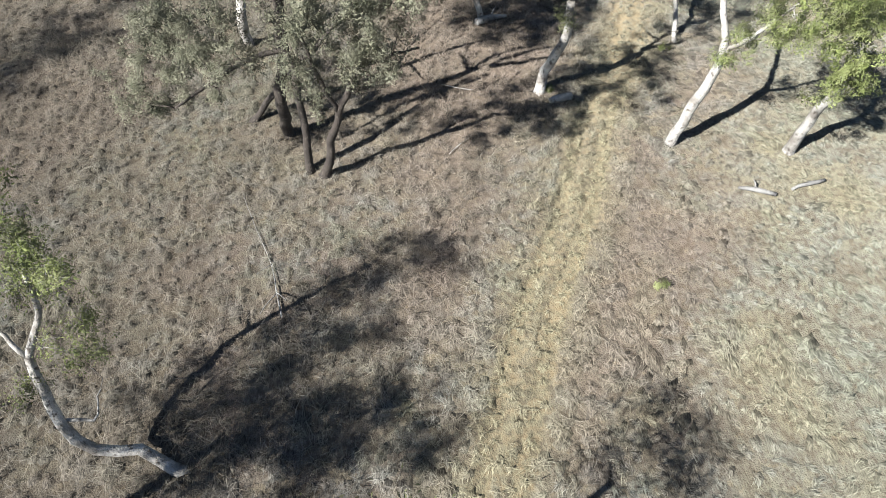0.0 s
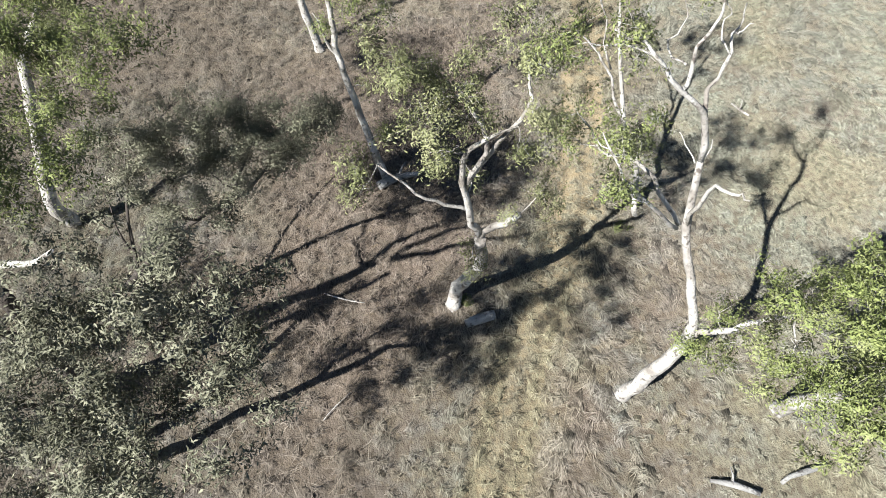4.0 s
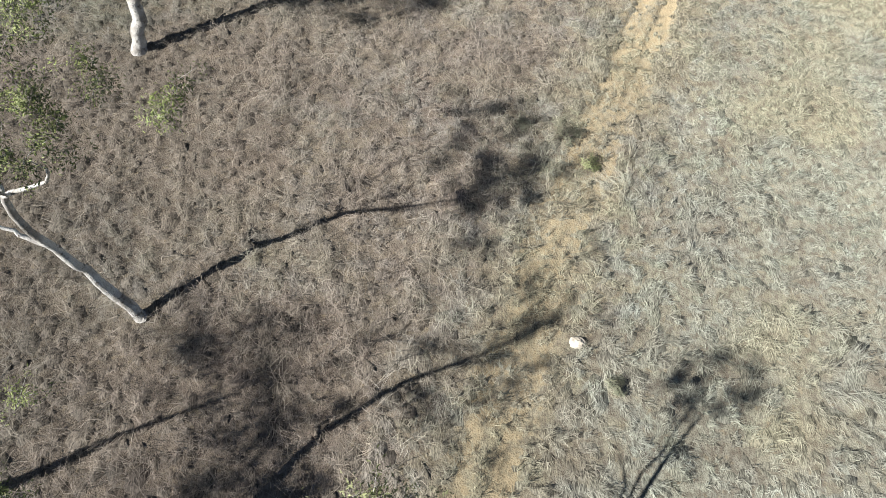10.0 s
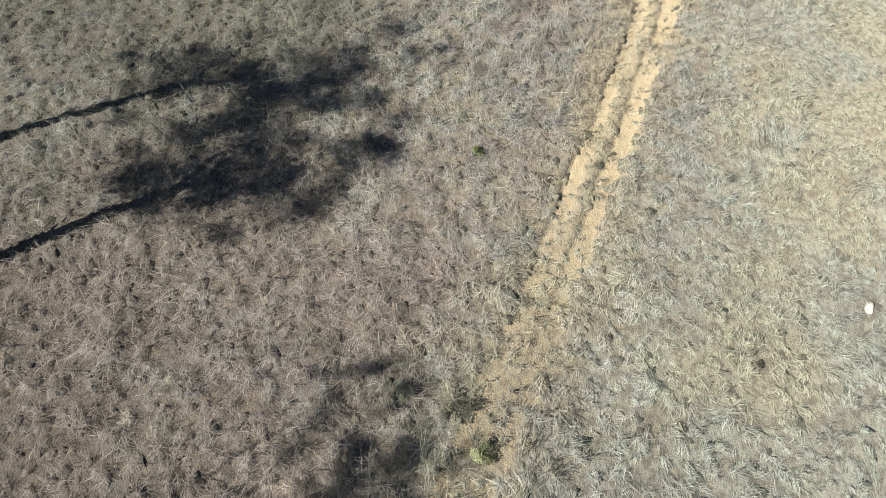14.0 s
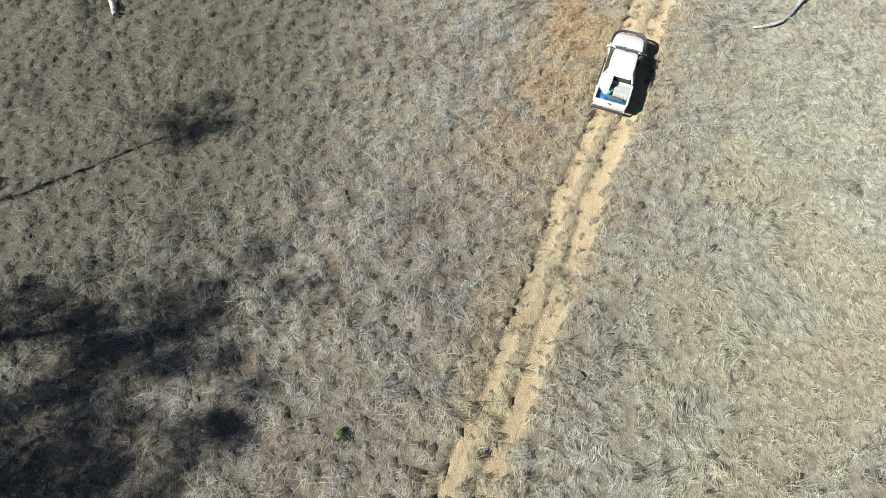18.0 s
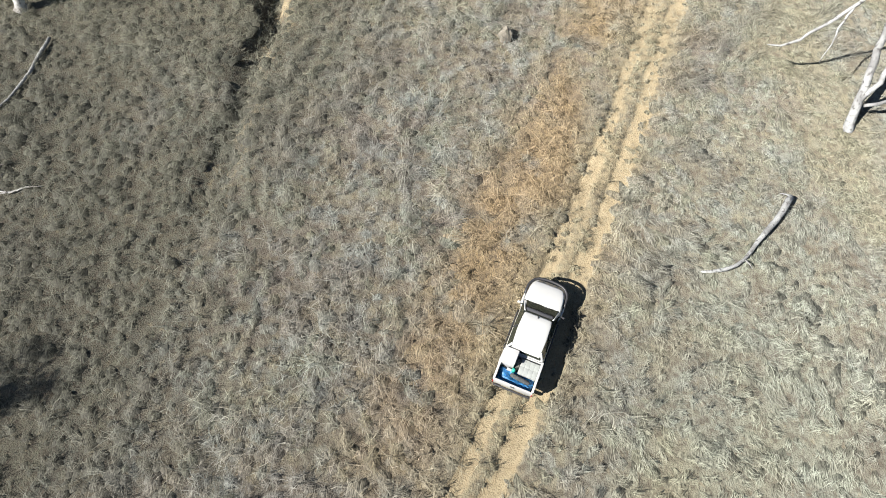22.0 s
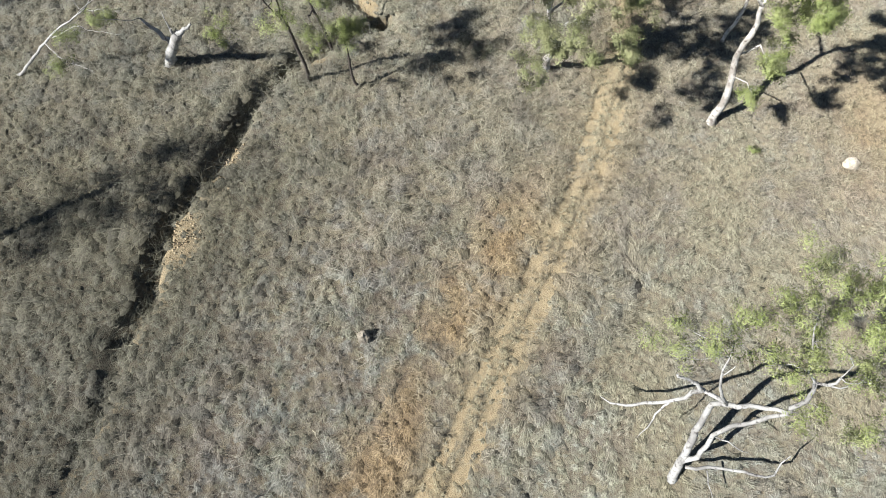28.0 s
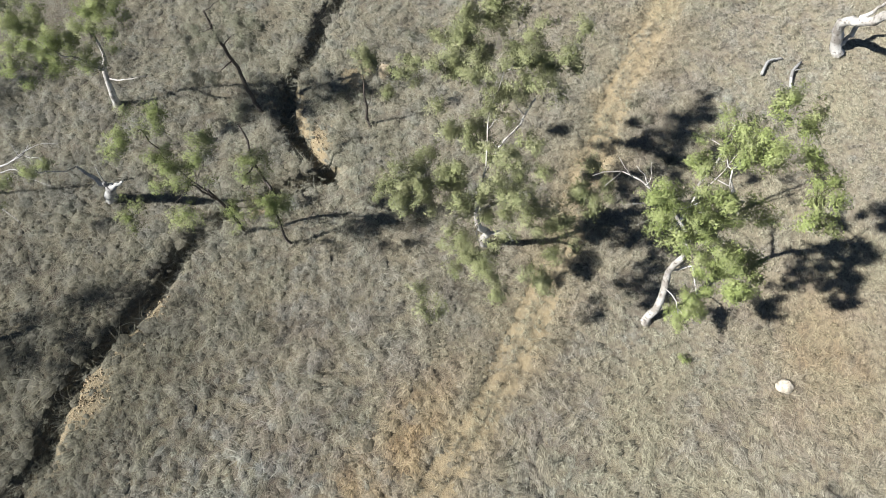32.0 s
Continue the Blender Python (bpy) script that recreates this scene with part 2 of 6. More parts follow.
def value_noise(x, y, scale, seed):
    x, y = np.asarray(x) * scale + seed * 17.3, np.asarray(y) * scale - seed * 9.1
    i, j = np.floor(x), np.floor(y)
    u, v = x - i, y - j
    u, v = u * u * (3 - 2 * u), v * v * (3 - 2 * v)
    rnd = lambda a, b: np.modf(np.abs(np.sin(a * 127.1 + b * 311.7 + seed * 74.7)) * 43758.5453)[0]
    return (rnd(i, j) * (1 - u) + rnd(i + 1, j) * u) * (1 - v) + (rnd(i, j + 1) * (1 - u) + rnd(i + 1, j + 1) * u) * v


def fbm(x, y, scale, seed):
    return sum(value_noise(x, y, scale * 2 ** k, seed + k) * w for k, w in enumerate((0.55, 0.28, 0.17)))


# ---- the lie of the land ----
TRACK = np.array([(-60, -125), (-45, -90), (-33.0, -67), (-29.4, -59.5), (-25.3, -53), (-22.8, -47.8), (-19.8, -43.5), (-17.2, -38.5), (-13.9, -29.3), (-10.8, -21.8), (-8.1, -16.8),
                  (-4.8, -10), (-1.0, -2.1), (4.0, 8.7), (7.2, 15.8), (9.8, 21.2), (14.4, 33), (18.0, 41.5), (19.4, 46), (20.9, 53.4), (24.1, 67.8), (26.9, 76.4), (34, 98), (48, 140)], float)
GULLY = [np.array([(-11, 14), (-10.3, 20), (-9.9, 25), (-9.5, 28), (-9.7, 29.6), (-8.9, 32), (-9.2, 35), (-8.9, 37.5), (-7.4, 40.6), (-6.2, 43.8), (-5.5, 46.8), (-3.2, 50.6), (0.2, 53.2), (3.2, 55.4)], float),
         np.array([(3.4, 55.3), (0.9, 57.1), (-1.6, 59.6), (-2.2, 62.5), (-1.4, 66), (-1.2, 70), (0.5, 78), (2, 90)], float)]


BARE = [(1.6, 57.6, 1.0, 1.7), (3.0, 64.8, 1.2, 2.0), (-7.6, 36.5, 1.4, 2.2), (-6.2, 42.2, 1.0, 1.6)]   # bare earth: x, y, half widths


def track_offset(x, y):
    """How far right of the track's middle line a place lies."""
    return (x - np.interp(y, TRACK[:, 1], TRACK[:, 0])) * 0.905


def gully_offset(x, y, line):
    """Distance from a gully's bed, its side (right: positive) and how far along it is, 0 to 1."""
    best, side, along = np.full(x.shape, 1e9), np.zeros(x.shape), np.zeros(x.shape)
    for k, (a, b) in enumerate(zip(line[:-1], line[1:])):
        d = b - a
        s = np.clip(((x - a[0]) * d[0] + (y - a[1]) * d[1]) / (d @ d), 0, 1)
        px, py = x - a[0] - s * d[0], y - a[1] - s * d[1]
        r = np.hypot(px, py)
        near = r < best
        best = np.where(near, r, best)
        side = np.where(near, np.sign(d[1] * px - d[0] * py), side)
        along = np.where(near, (k + s) / (len(line) - 1), along)
    return best, side, along


def lie(x, y):
    """Height of the ground, and how bare it is."""
    x, y = np.asarray(x, float), np.asarray(y, float)
    z = 0.35 * (fbm(x, y, 0.05, 3) - 0.5) + 0.16 * (fbm(x, y, 0.45, 5) - 0.5)
    d = track_offset(x, y) + 0.35 * (value_noise(x, y, 0.35, 8) - 0.5) + 0.25 * (value_noise(x, y, 1.3, 9) - 0.5)
    step = lambda a, b: (lambda q: q * q * (3 - 2 * q))(np.clip((d - a) / (b - a), 0, 1))
    rut = step(-1.12, -0.95) * (1 - step(-0.5, -0.2)) + step(0.22, 0.4) * (1 - step(1.05, 1.5))
    worn = np.maximum(np.clip((y + 18) / 12, 0, 1) * np.clip((32 - y) / 16, 0.3, 1), 0.15 * np.clip((-43 - y) / 8, 0, 1))
    z = z * (1 - 0.6 * np.exp(-(d / 2.2) ** 2)) - rut * (0.05 + 0.1 * worn) - 0.05 * np.exp(-(d / 1.6) ** 2)
    z -= worn * (0.14 * np.exp(-((d + 0.98) / 0.14) ** 2) + 0.09 * np.exp(-((d - 0.33) / 0.11) ** 2)) * np.clip(2.2 * value_noise(x, y, 0.25, 19) - 0.4, 0, 1)
    bare = np.clip(rut * (0.85 + 0.35 * worn) * np.clip(0.45 + 1.1 * value_noise(x, y, 0.22, 12), 0, 1.05) - 0.8 * fbm(x, y, 1.1, 2) * (1 - 0.3 * worn), 0, 1)
    bare = np.maximum(bare, np.clip(1.6 * fbm(x, y, 0.7, 6) - 0.6, 0, 0.7) * np.exp(-(d / 1.2) ** 4) * worn)
    bare = np.maximum(bare, np.exp(-(d / 1.45) ** 4) * np.clip(0.02 + 0.6 * fbm(x, y, 1.3, 14), 0, 0.5))
    bare = bare * np.interp(y, (-48, -40), (0.6, 1))
    for px, py, rx, ry in BARE:
        g = ((x - px) / rx) ** 2 + ((y - py) / ry) ** 2
        bare = np.maximum(bare, np.clip(1.5 * np.exp(-g * g) * (0.35 + fbm(x, y, 0.8, 77)) - 0.25, 0, 1))
    for line in GULLY:
        r, side, along = gully_offset(x, y, line)
        r = r + 0.5 * (fbm(x, y, 0.9, 11) - 0.5)
        right = side > 0
        deep = np.interp(along, (0, 0.25, 0.5, 1), (0.0, 0.7, 1.25, 1.35)) if line is GULLY[0] else np.interp(along, (0, 0.15, 1), (0.9, 1.5, 1.2))
        f = np.where(right, np.clip((0.85 - r) / 0.45, 0, 1), np.clip((1.0 - r) / 0.65, 0, 1) * 0.8 + np.clip((2.6 - r) / 2.4, 0, 1) * 0.2)
        z = z - deep * f * f * (3 - 2 * f)
        patch = np.clip(6.0 * fbm(x, y, 0.35, 21 + len(line)) - 3.5, 0, 1)
        bare = np.maximum(bare, np.where(right, np.clip(1.3 - np.abs(r - 0.75) / 0.75, 0, 1), np.clip(0.9 - r, 0, 0.6)) * patch * np.clip(deep * 1.4, 0, 1))
    return z, bare


def tints(x, y):
    """Where the pasture is straw coloured, mauve, bleached pale, dusky or a pale verge."""
    d = track_offset(x, y)
    n = fbm(x, y, 0.16, 31)
    verge = 0.8 * np.exp(-(d / 1.9) ** 2) * np.clip(0.35 + 1.2 * value_noise(x, y, 0.3, 41), 0, 1)
    wheel_lines = np.exp(-((d + 0.8) / 0.55) ** 4) + np.exp(-((d - 0.75) / 0.55) ** 4)
    verge = np.maximum(verge, np.clip((-38 - y) / 7, 0, 1) * np.maximum(0.95 * wheel_lines, 0.42 * np.exp(-(d / 2.0) ** 4)))
    straw = 0.5 * np.exp(-(d / 2.2) ** 2) * np.clip(2.2 * value_noise(x, y, 0.55, 43) - 0.7, 0, 1) * np.clip((y + 25) / 20, 0.2, 1)
    strip = np.exp(-((d + 2.3 + 2.4 * (fbm(x, y, 0.25, 35) - 0.5)) / 3.1) ** 4) * np.clip((y - 2) / 12, 0, 1) * np.clip((46 - y) / 8, 0, 1)
    straw = np.maximum(straw, 0.78 * np.clip(4.5 * n - 0.9, 0, 1) * np.clip(4.0 * fbm(x, y, 0.7, 33) - 0.95, 0, 1) * strip)
    verge = np.maximum(verge, 0.38 * np.clip((y - 28) / 10, 0, 1) * np.clip(3.0 * value_noise(x, y, 1.3, 47) - 0.9, 0, 1))
    verge = np.maximum(verge, np.clip(4.0 * fbm(x, y, 0.15, 36) - 2.1, 0, 0.55) * np.clip((d - 3) / 3, 0, 1))
    straw = np.maximum(straw, 0.6 * np.exp(-((x - 39) / 4.5) ** 2 - ((y - 48.5) / 6) ** 2) * np.clip(0.4 + fbm(x, y, 0.3, 38), 0, 1))
    mauve = np.clip((-d - 1.5) / 4, 0, 1) * np.clip((-2 - y) / 10, 0, 1) * np.clip(2.2 * fbm(x, y, 0.12, 51) - 0.3, 0, 1) * 0.85
    mauve = np.maximum(mauve, 0.62 * np.clip((y - 34) / 8, 0, 1) * np.clip((d + 15) / 8, 0.3, 1) * np.clip(2.2 * fbm(x, y, 0.2, 53) - 0.2, 0, 1))
    mauve = np.maximum(mauve, 0.8 * np.clip((-39 - y) / 6, 0, 1) * np.exp(-((d - 4.5) / 4.5) ** 4) * np.clip(2.2 * fbm(x, y, 0.2, 57) - 0.3, 0, 1))
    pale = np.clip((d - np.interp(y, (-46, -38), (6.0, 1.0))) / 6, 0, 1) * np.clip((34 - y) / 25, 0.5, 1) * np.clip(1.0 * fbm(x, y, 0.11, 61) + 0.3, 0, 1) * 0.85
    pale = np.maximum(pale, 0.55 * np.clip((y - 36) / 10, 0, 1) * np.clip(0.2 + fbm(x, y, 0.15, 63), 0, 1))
    # dark growth far left of the track, deepened to imitate shading across the view
    dusky = np.clip((-d - np.interp(y, (-5, 8, 24), (12, 9, 12))) / 7, 0, 1) * np.clip((y + 6) / 12, 0.3, 1) * np.clip(2.4 * fbm(x, y, 0.14, 66) - 0.05, 0, 1) * np.clip((50 - y) / 10, 0.1, 1) * 0.88
    return straw, mauve, pale, dusky, verge


TINTS = ("straw", "mauve", "pale", "dusky", "verge")


def build_ground():
    def steps(lo, hi, fine, reach):
        mid, out, s = np.arange(lo, hi, fine), [], fine
        while sum(out) < reach:
            s *= 1.35
            out.append(s)
        o = np.cumsum(out)
        return np.r_[(lo - o)[::-1], mid, mid[-1] + o]
    across = steps(-50, 27, 0.38, 2500)
    across = np.r_[across[across < -4.0], np.arange(-3.9, 3.0, 0.13), across[across > 3.05]]
    u, y = np.meshgrid(across, steps(-78, 92, 0.38, 2500))
    x = u + 0.46 * y
    z, bare = lie(x, y)
    rows, cols = x.shape
    i = np.arange(rows * cols).reshape(rows, cols)
    faces = np.stack([i[:-1, :-1], i[:-1, 1:], i[1:, 1:], i[1:, :-1]], -1).reshape(-1, 4)
    me = mesh_of("ground", np.stack([x, y, z], -1).reshape(-1, 3), faces, GROUND, True)
    ochre = np.clip((y + 16) / 10, 0, 1) * np.clip((36 - y) / 8, 0.2, 1) * np.clip(0.2 + 1.1 * fbm(x, y, 0.5, 44), 0, 1) * np.exp(-(track_offset(x, y) / 2.5) ** 4)
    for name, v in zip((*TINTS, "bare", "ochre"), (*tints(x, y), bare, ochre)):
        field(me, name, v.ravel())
    tagged(new("ground", me), "dry pasture ground with bare tan wheel ruts and a washed-out gully", "ground", kind="structure")


build_ground()


def ground_at(x, y):
    return float(lie(np.array([x]), np.array([y]))[0][0])


# ---- trees ----
def tube(bm, points, radii, sides=7, wobble=0.06):
    """A tapering, slightly uneven limb through the points, in one mesh."""
    pts, rad = [Vector(points[0])], [radii[0]]
    n = len(points)
    for k in range(n - 1):
        p0, p1, p2, p3 = (Vector(points[max(0, min(n - 1, k + o))]) for o in (-1, 0, 1, 2))
        count = max(1 if sides < 5 else 2, min(7, int((p2 - p1).length / 0.55)))
        for s in range(1, count + 1):
            t = s / count
            q = 0.5 * (2 * p1 + (p2 - p0) * t + (2 * p0 - 5 * p1 + 4 * p2 - p3) * t * t + (3 * p1 - p0 - 3 * p2 + p3) * t ** 3)
            r = radii[k] + (radii[k + 1] - radii[k]) * t
            pts.append(q + Vector([random.gauss(0, wobble * (r + 0.05)) for _ in range(3)]) * (s < count))
            rad.append(r)
    rings = []
    for k, (p, r) in enumerate(zip(pts, rad)):
        d = (pts[min(k + 1, len(pts) - 1)] - pts[max(k - 1, 0)]).normalized()
        a = d.orthogonal().normalized() if not rings else (side - d * side.dot(d)).normalized()
        side = a
        b = d.cross(a)
        rings.append([bm.verts.new(p + (a * math.cos(w) + b * math.sin(w)) * r * random.uniform(0.9, 1.1)) for w in (2 * math.pi * s / sides for s in range(sides))])
    for one, two in zip(rings, rings[1:]):
        for s in range(sides):
            bm.faces.new((one[s], one[(s + 1) % sides], two[(s + 1) % sides], two[s])).smooth = True
    bm.faces.new(rings[0][::-1])
    bm.faces.new(rings[-1])
    return list(zip(pts, rad))


def leaves(centres, hubs, spread, each, size, material):
    """Sprays of hanging, narrow leaves round the centres, as one mesh; each spray bulges away from its hub."""
    rng = np.random.default_rng(len(centres) * 7 + each)
    c = np.repeat(np.array([tuple(v) for v in centres]), each, 0)
    hub = np.repeat(np.array([tuple(v) for v in hubs]), each, 0)
    n = len(c)
    c = c + rng.normal(0, 1, (n, 3)) * spread * np.array([1, 1, 0.75])
    a = rng.normal(0, 1, (n, 3)) + np.array([0, 0, -0.6])
    a /= np.linalg.norm(a, axis=1)[:, None]
    b = np.cross(a, rng.normal(0, 1, (n, 3)))
    b /= np.linalg.norm(b, axis=1)[:, None]
    s = (size * rng.uniform(0.65, 1.35, n))[:, None]
    bend = np.cross(a, b) * s * 0.12
    v = np.stack([c, c + a * s * 0.45 + b * s * 0.17 + bend, c + a * s, c + a * s * 0.45 - b * s * 0.17 + bend], 1).reshape(-1, 3)
    me = mesh_of("crown", v, np.arange(4 * n).reshape(n, 4), material)
    out = c - hub
    out = out / (np.linalg.norm(out, axis=1)[:, None] + 0.05) + np.array([0, 0, 0.6]) + rng.normal(0, 0.2, (n, 3))
    puff(me, np.repeat(out, 4, 0))
    return me


def eucalypt(label, bark, leaf, limbs, crowns, dense=1.0, leaf_size=0.115, loose=0.13, lush=1.0, dark_foot=False):
    x0, y0 = limbs[0][0][:2]
    z0 = ground_at(x0, y0) - 0.12
    base = Vector((x0, y0, z0))
    ob = thing("tree", base, label, "tree", "eucalypts")
    nodes = []
    for k, limb in enumerate(limbs):
        bm = bmesh.new()
        pts = [Vector(p[:3]) - base for p in limb]
        rad = [p[3] for p in limb]
        if len(pts) < 5:
            pts = [q for a, b in zip(pts, pts[1:]) for q in (a, a.lerp(b, 0.5) + Vector([random.gauss(0, 0.045 * (b - a).length) for _ in range(3)]))] + [pts[-1]]
            rad = [q for a, b in zip(rad, rad[1:]) for q in (a, (a + b) / 2)] + [rad[-1]]
        if k == 0:
            pts[0].z = 0.0
            first = pts[0].lerp(pts[1], min(0.3, 0.5 / max(0.5, (pts[1] - pts[0]).length)))
            pts, rad = [pts[0], first, *pts[1:]], [rad[0] * 1.35, rad[0], *rad[1:]]
        got = tube(bm, pts, rad, 9 if k == 0 else 7, 0.16 if k == 0 else 0.45)
        nodes += got[len(got) // 4 if k == 0 else 1:]
        part("trunk" if k == 0 else "limb", bm, BARK["dark" if dark_foot and k == 0 else bark], ob)
    bm, ends = bmesh.new(), []
    goals = []
    airy = loose > 0.25
    for x, y, z, r in crowns:
        r *= 1.4 if airy else 1.0
        for _ in range(max(2, round((2.3 * r * r + 1.0) * lush))):
            d = Vector([random.gauss(0, 1) for _ in range(3)]).normalized() * r * (1.15 if lush < 1.5 else 1.3) * random.uniform(0.15, 1.0) ** 0.5
            clump = Vector((x, y, z)) - base + Vector((d.x, d.y, d.z * 0.7))
            for _ in range(random.choice((2, 3, 4, 5))):
                goals.append((clump + Vector((random.gauss(0, 0.2), random.gauss(0, 0.2), random.gauss(0, 0.13))), clump - Vector((0, 0, 0.15))))
    random.shuffle(goals)
    goals.sort(key=lambda g: min((g[0] - p).length for p, _ in nodes) + random.random())
    for g, hub in goals:
        p, r = min(nodes, key=lambda q: (g - q[0]).length + (2.0 if q[0].z > g.z + 0.3 else 0.0))
        mid = p.lerp(g, 0.55) + Vector((random.gauss(0, 0.12), random.gauss(0, 0.12), 0.18 * (g - p).length * random.uniform(-0.2, 1)))
        span = (g - p).length
        r = min(r * 0.75, (0.018 + 0.015 * span) * (1.4 if bark == "dark" else 1.0))
        bend = lambda q: q + Vector([random.gauss(0, 0.07 * span) for _ in range(3)])
        got = tube(bm, [p, bend(p.lerp(mid, 0.5)), mid, bend(mid.lerp(g, 0.5)), g], [r, r * 0.85, r * 0.7, r * 0.45, 0.006], 4, 0.1)
        nodes += [(q, w) for q, w in got[1:]]
        ends.append((g, hub))
        for _ in range(2):
            e = g + Vector((random.gauss(0, 0.24), random.gauss(0, 0.24), random.gauss(0.05, 0.18)))
            tube(bm, [mid.lerp(g, 0.6), e], [r * 0.5, 0.004], 3, 0.1)
            ends.append((e, hub))
    tagged(part("branching", bm, BARK[bark], ob), kind="stuff")
    for e, hub in ends[::3]:
        ends.append((e + Vector((0, 0, -0.25)), hub))
    each = max(4, int({"grey": 26, "green": 30, "olive": 30}[leaf] * dense * (0.5 if airy else 1.0)))
    crown = new("crown", leaves([e for e, _ in ends], [h for _, h in ends], loose, each, leaf_size, LEAF[leaf]))
    tagged(crown, kind="stuff")
    crown.parent = ob
    return ob


eucalypt("tall eucalypt with dark trunk and dense grey-green crown", "dark", "grey",
         [[(-37.6, -48.4, 0.0, 0.24), (-36.9, -48.5, 2.5, 0.20), (-36.2, -48.8, 4.5, 0.17), (-35.2, -49.0, 7.0, 0.12)],
          [(-36.2, -48.8, 4.5, 0.12), (-36.8, -49.0, 7.0, 0.09), (-37.1, -49.1, 9.0, 0.06)],
          [(-35.2, -49.0, 7.0, 0.10), (-33.7, -49.8, 8.0, 0.07), (-32.4, -49.5, 8.0, 0.04)]],
         [(-35.8, -50.2, 8.0, 2.0), (-36.3, -49.2, 9.5, 2.0), (-33.6, -50.5, 9.5, 1.8), (-33.4, -49.1, 12.5, 2.2), (-31.3, -49.4, 13.0, 2.0), (-32.5, -50.6, 12.0, 2.2), (-35.1, -49.7, 11.5, 2.2), (-36.8, -49.8, 10.6, 2.0), (-34.5, -51.3, 10.0, 1.5)], 0.85, leaf_size=0.125, loose=0.12, lush=1.3)
eucalypt("dark-barked eucalypt with a low arching limb and grey foliage", "dark", "grey",
         [[(-38.3, -47.8, 0.0, 0.22), (-38.0, -47.6, 3.0, 0.18), (-38.0, -46.7, 6.0, 0.15), (-38.5, -46.5, 6.5, 0.12), (-40.0, -47.0, 6.5, 0.10), (-41.5, -48.0, 6.3, 0.08), (-43.0, -48.9, 6.0, 0.05)],
          [(-38.0, -46.7, 6.0, 0.14), (-37.9, -46.7, 8.0, 0.11), (-37.9, -47.0, 10.0, 0.08)]],
         [(-44.0, -43.6, 7.0, 2.0), (-44.6, -45.7, 6.5, 1.8), (-42.7, -47.7, 6.5, 1.6), (-41.7, -46.1, 7.5, 1.7), (-43.9, -45.6, 7.5, 2.0), (-41.5, -48.2, 9.0, 1.8), (-39.4, -48.6, 9.5, 1.8), (-44.6, -48.2, 5.5, 1.2)], 0.85, leaf_size=0.125, loose=0.12, lush=1.2)
eucalypt("white-limbed gum forking high above dark lower bark", "white", "green",
         [[(-39.3, -45.0, 0.0, 0.32), (-38.6, -45.4, 5.0, 0.26), (-37.8, -46.0, 9.4, 0.20)],
          [(-37.6, -46.2, 9.9, 0.16), (-36.7, -46.9, 11.5, 0.12), (-35.7, -47.3, 12.5, 0.09), (-34.2, -47.8, 13.4, 0.04)],
          [(-37.6, -46.2, 9.9, 0.13), (-36.9, -46.2, 12.0, 0.10), (-36.3, -46.8, 13.5, 0.06)],
          [(-37.8, -46.0, 9.2, 0.14), (-39.0, -46.1, 10.0, 0.12), (-40.1, -45.8, 11.0, 0.10), (-40.6, -45.1, 12.0, 0.06)],
          [(-37.8, -46.0, 9.2, 0.15), (-38.4, -45.9, 11.0, 0.14), (-38.5, -46.4, 13.0, 0.10)]],
         [(-35.9, -45.0, 14.0, 1.5), (-37.4, -45.0, 13.0, 1.4), (-35.1, -44.6, 13.0, 1.3), (-37.5, -44.0, 14.0, 1.5), (-38.0, -41.0, 13.0, 1.6), (-36.5, -38.5, 12.5, 1.6), (-35.7, -39.9, 12.5, 1.4), (-37.7, -40.7, 12.5, 1.5), (-37.7, -43.3, 12.5, 1.5), (-35.2, -43.6, 12.5, 1.3), (-36.1, -45.3, 12.5, 1.2), (-34.0, -41.5, 12.5, 1.1), (-37.3, -43.0, 12.0, 1.4)], 1, lush=1.2, leaf_size=0.105, dark_foot=True)
eucalypt("tall leafy gum shading the red grass", "white", "green",
         [[(-41.5, -36.5, 0.0, 0.32), (-40.5, -36.3, 5.0, 0.26), (-39.0, -36.0, 9.0, 0.17)],
          [(-39.0, -36.0, 9.0, 0.12), (-37.0, -35.5, 11.5, 0.06)]],
         [(-37.5, -35.6, 12.0, 1.4), (-39.8, -34.8, 12.5, 1.4), (-36.6, -33.4, 12.0, 1.0), (-37.6, -37.1, 12.5, 1.2), (-38.9, -38.6, 12.5, 1.1), (-40.3, -40.3, 13.0, 1.2), (-36.4, -37.4, 12.5, 1.0), (-34.9, -35.4, 12.0, 0.9), (-38.9, -32.9, 12.0, 0.9), (-35.2, -39.6, 12.0, 0.8), (-33.9, -37.9, 11.5, 0.7)], 0.9, leaf_size=0.15, loose=0.3)
eucalypt("gum shading the grass beyond the gully", "white", "olive",
         [[(-24.0, 33.0, 0.0, 0.32), (-23.0, 34.0, 5.0, 0.26), (-22.0, 35.5, 9.0, 0.16)]],
         [(-20.0, 36.2, 12.0, 1.7), (-22.5, 34.5, 12.5, 1.7), (-24.5, 33.2, 12.0, 1.7), (-27.5, 31.5, 12.0, 1.7), (-30.0, 30.0, 12.0, 1.6)], leaf_size=0.17, loose=0.3)
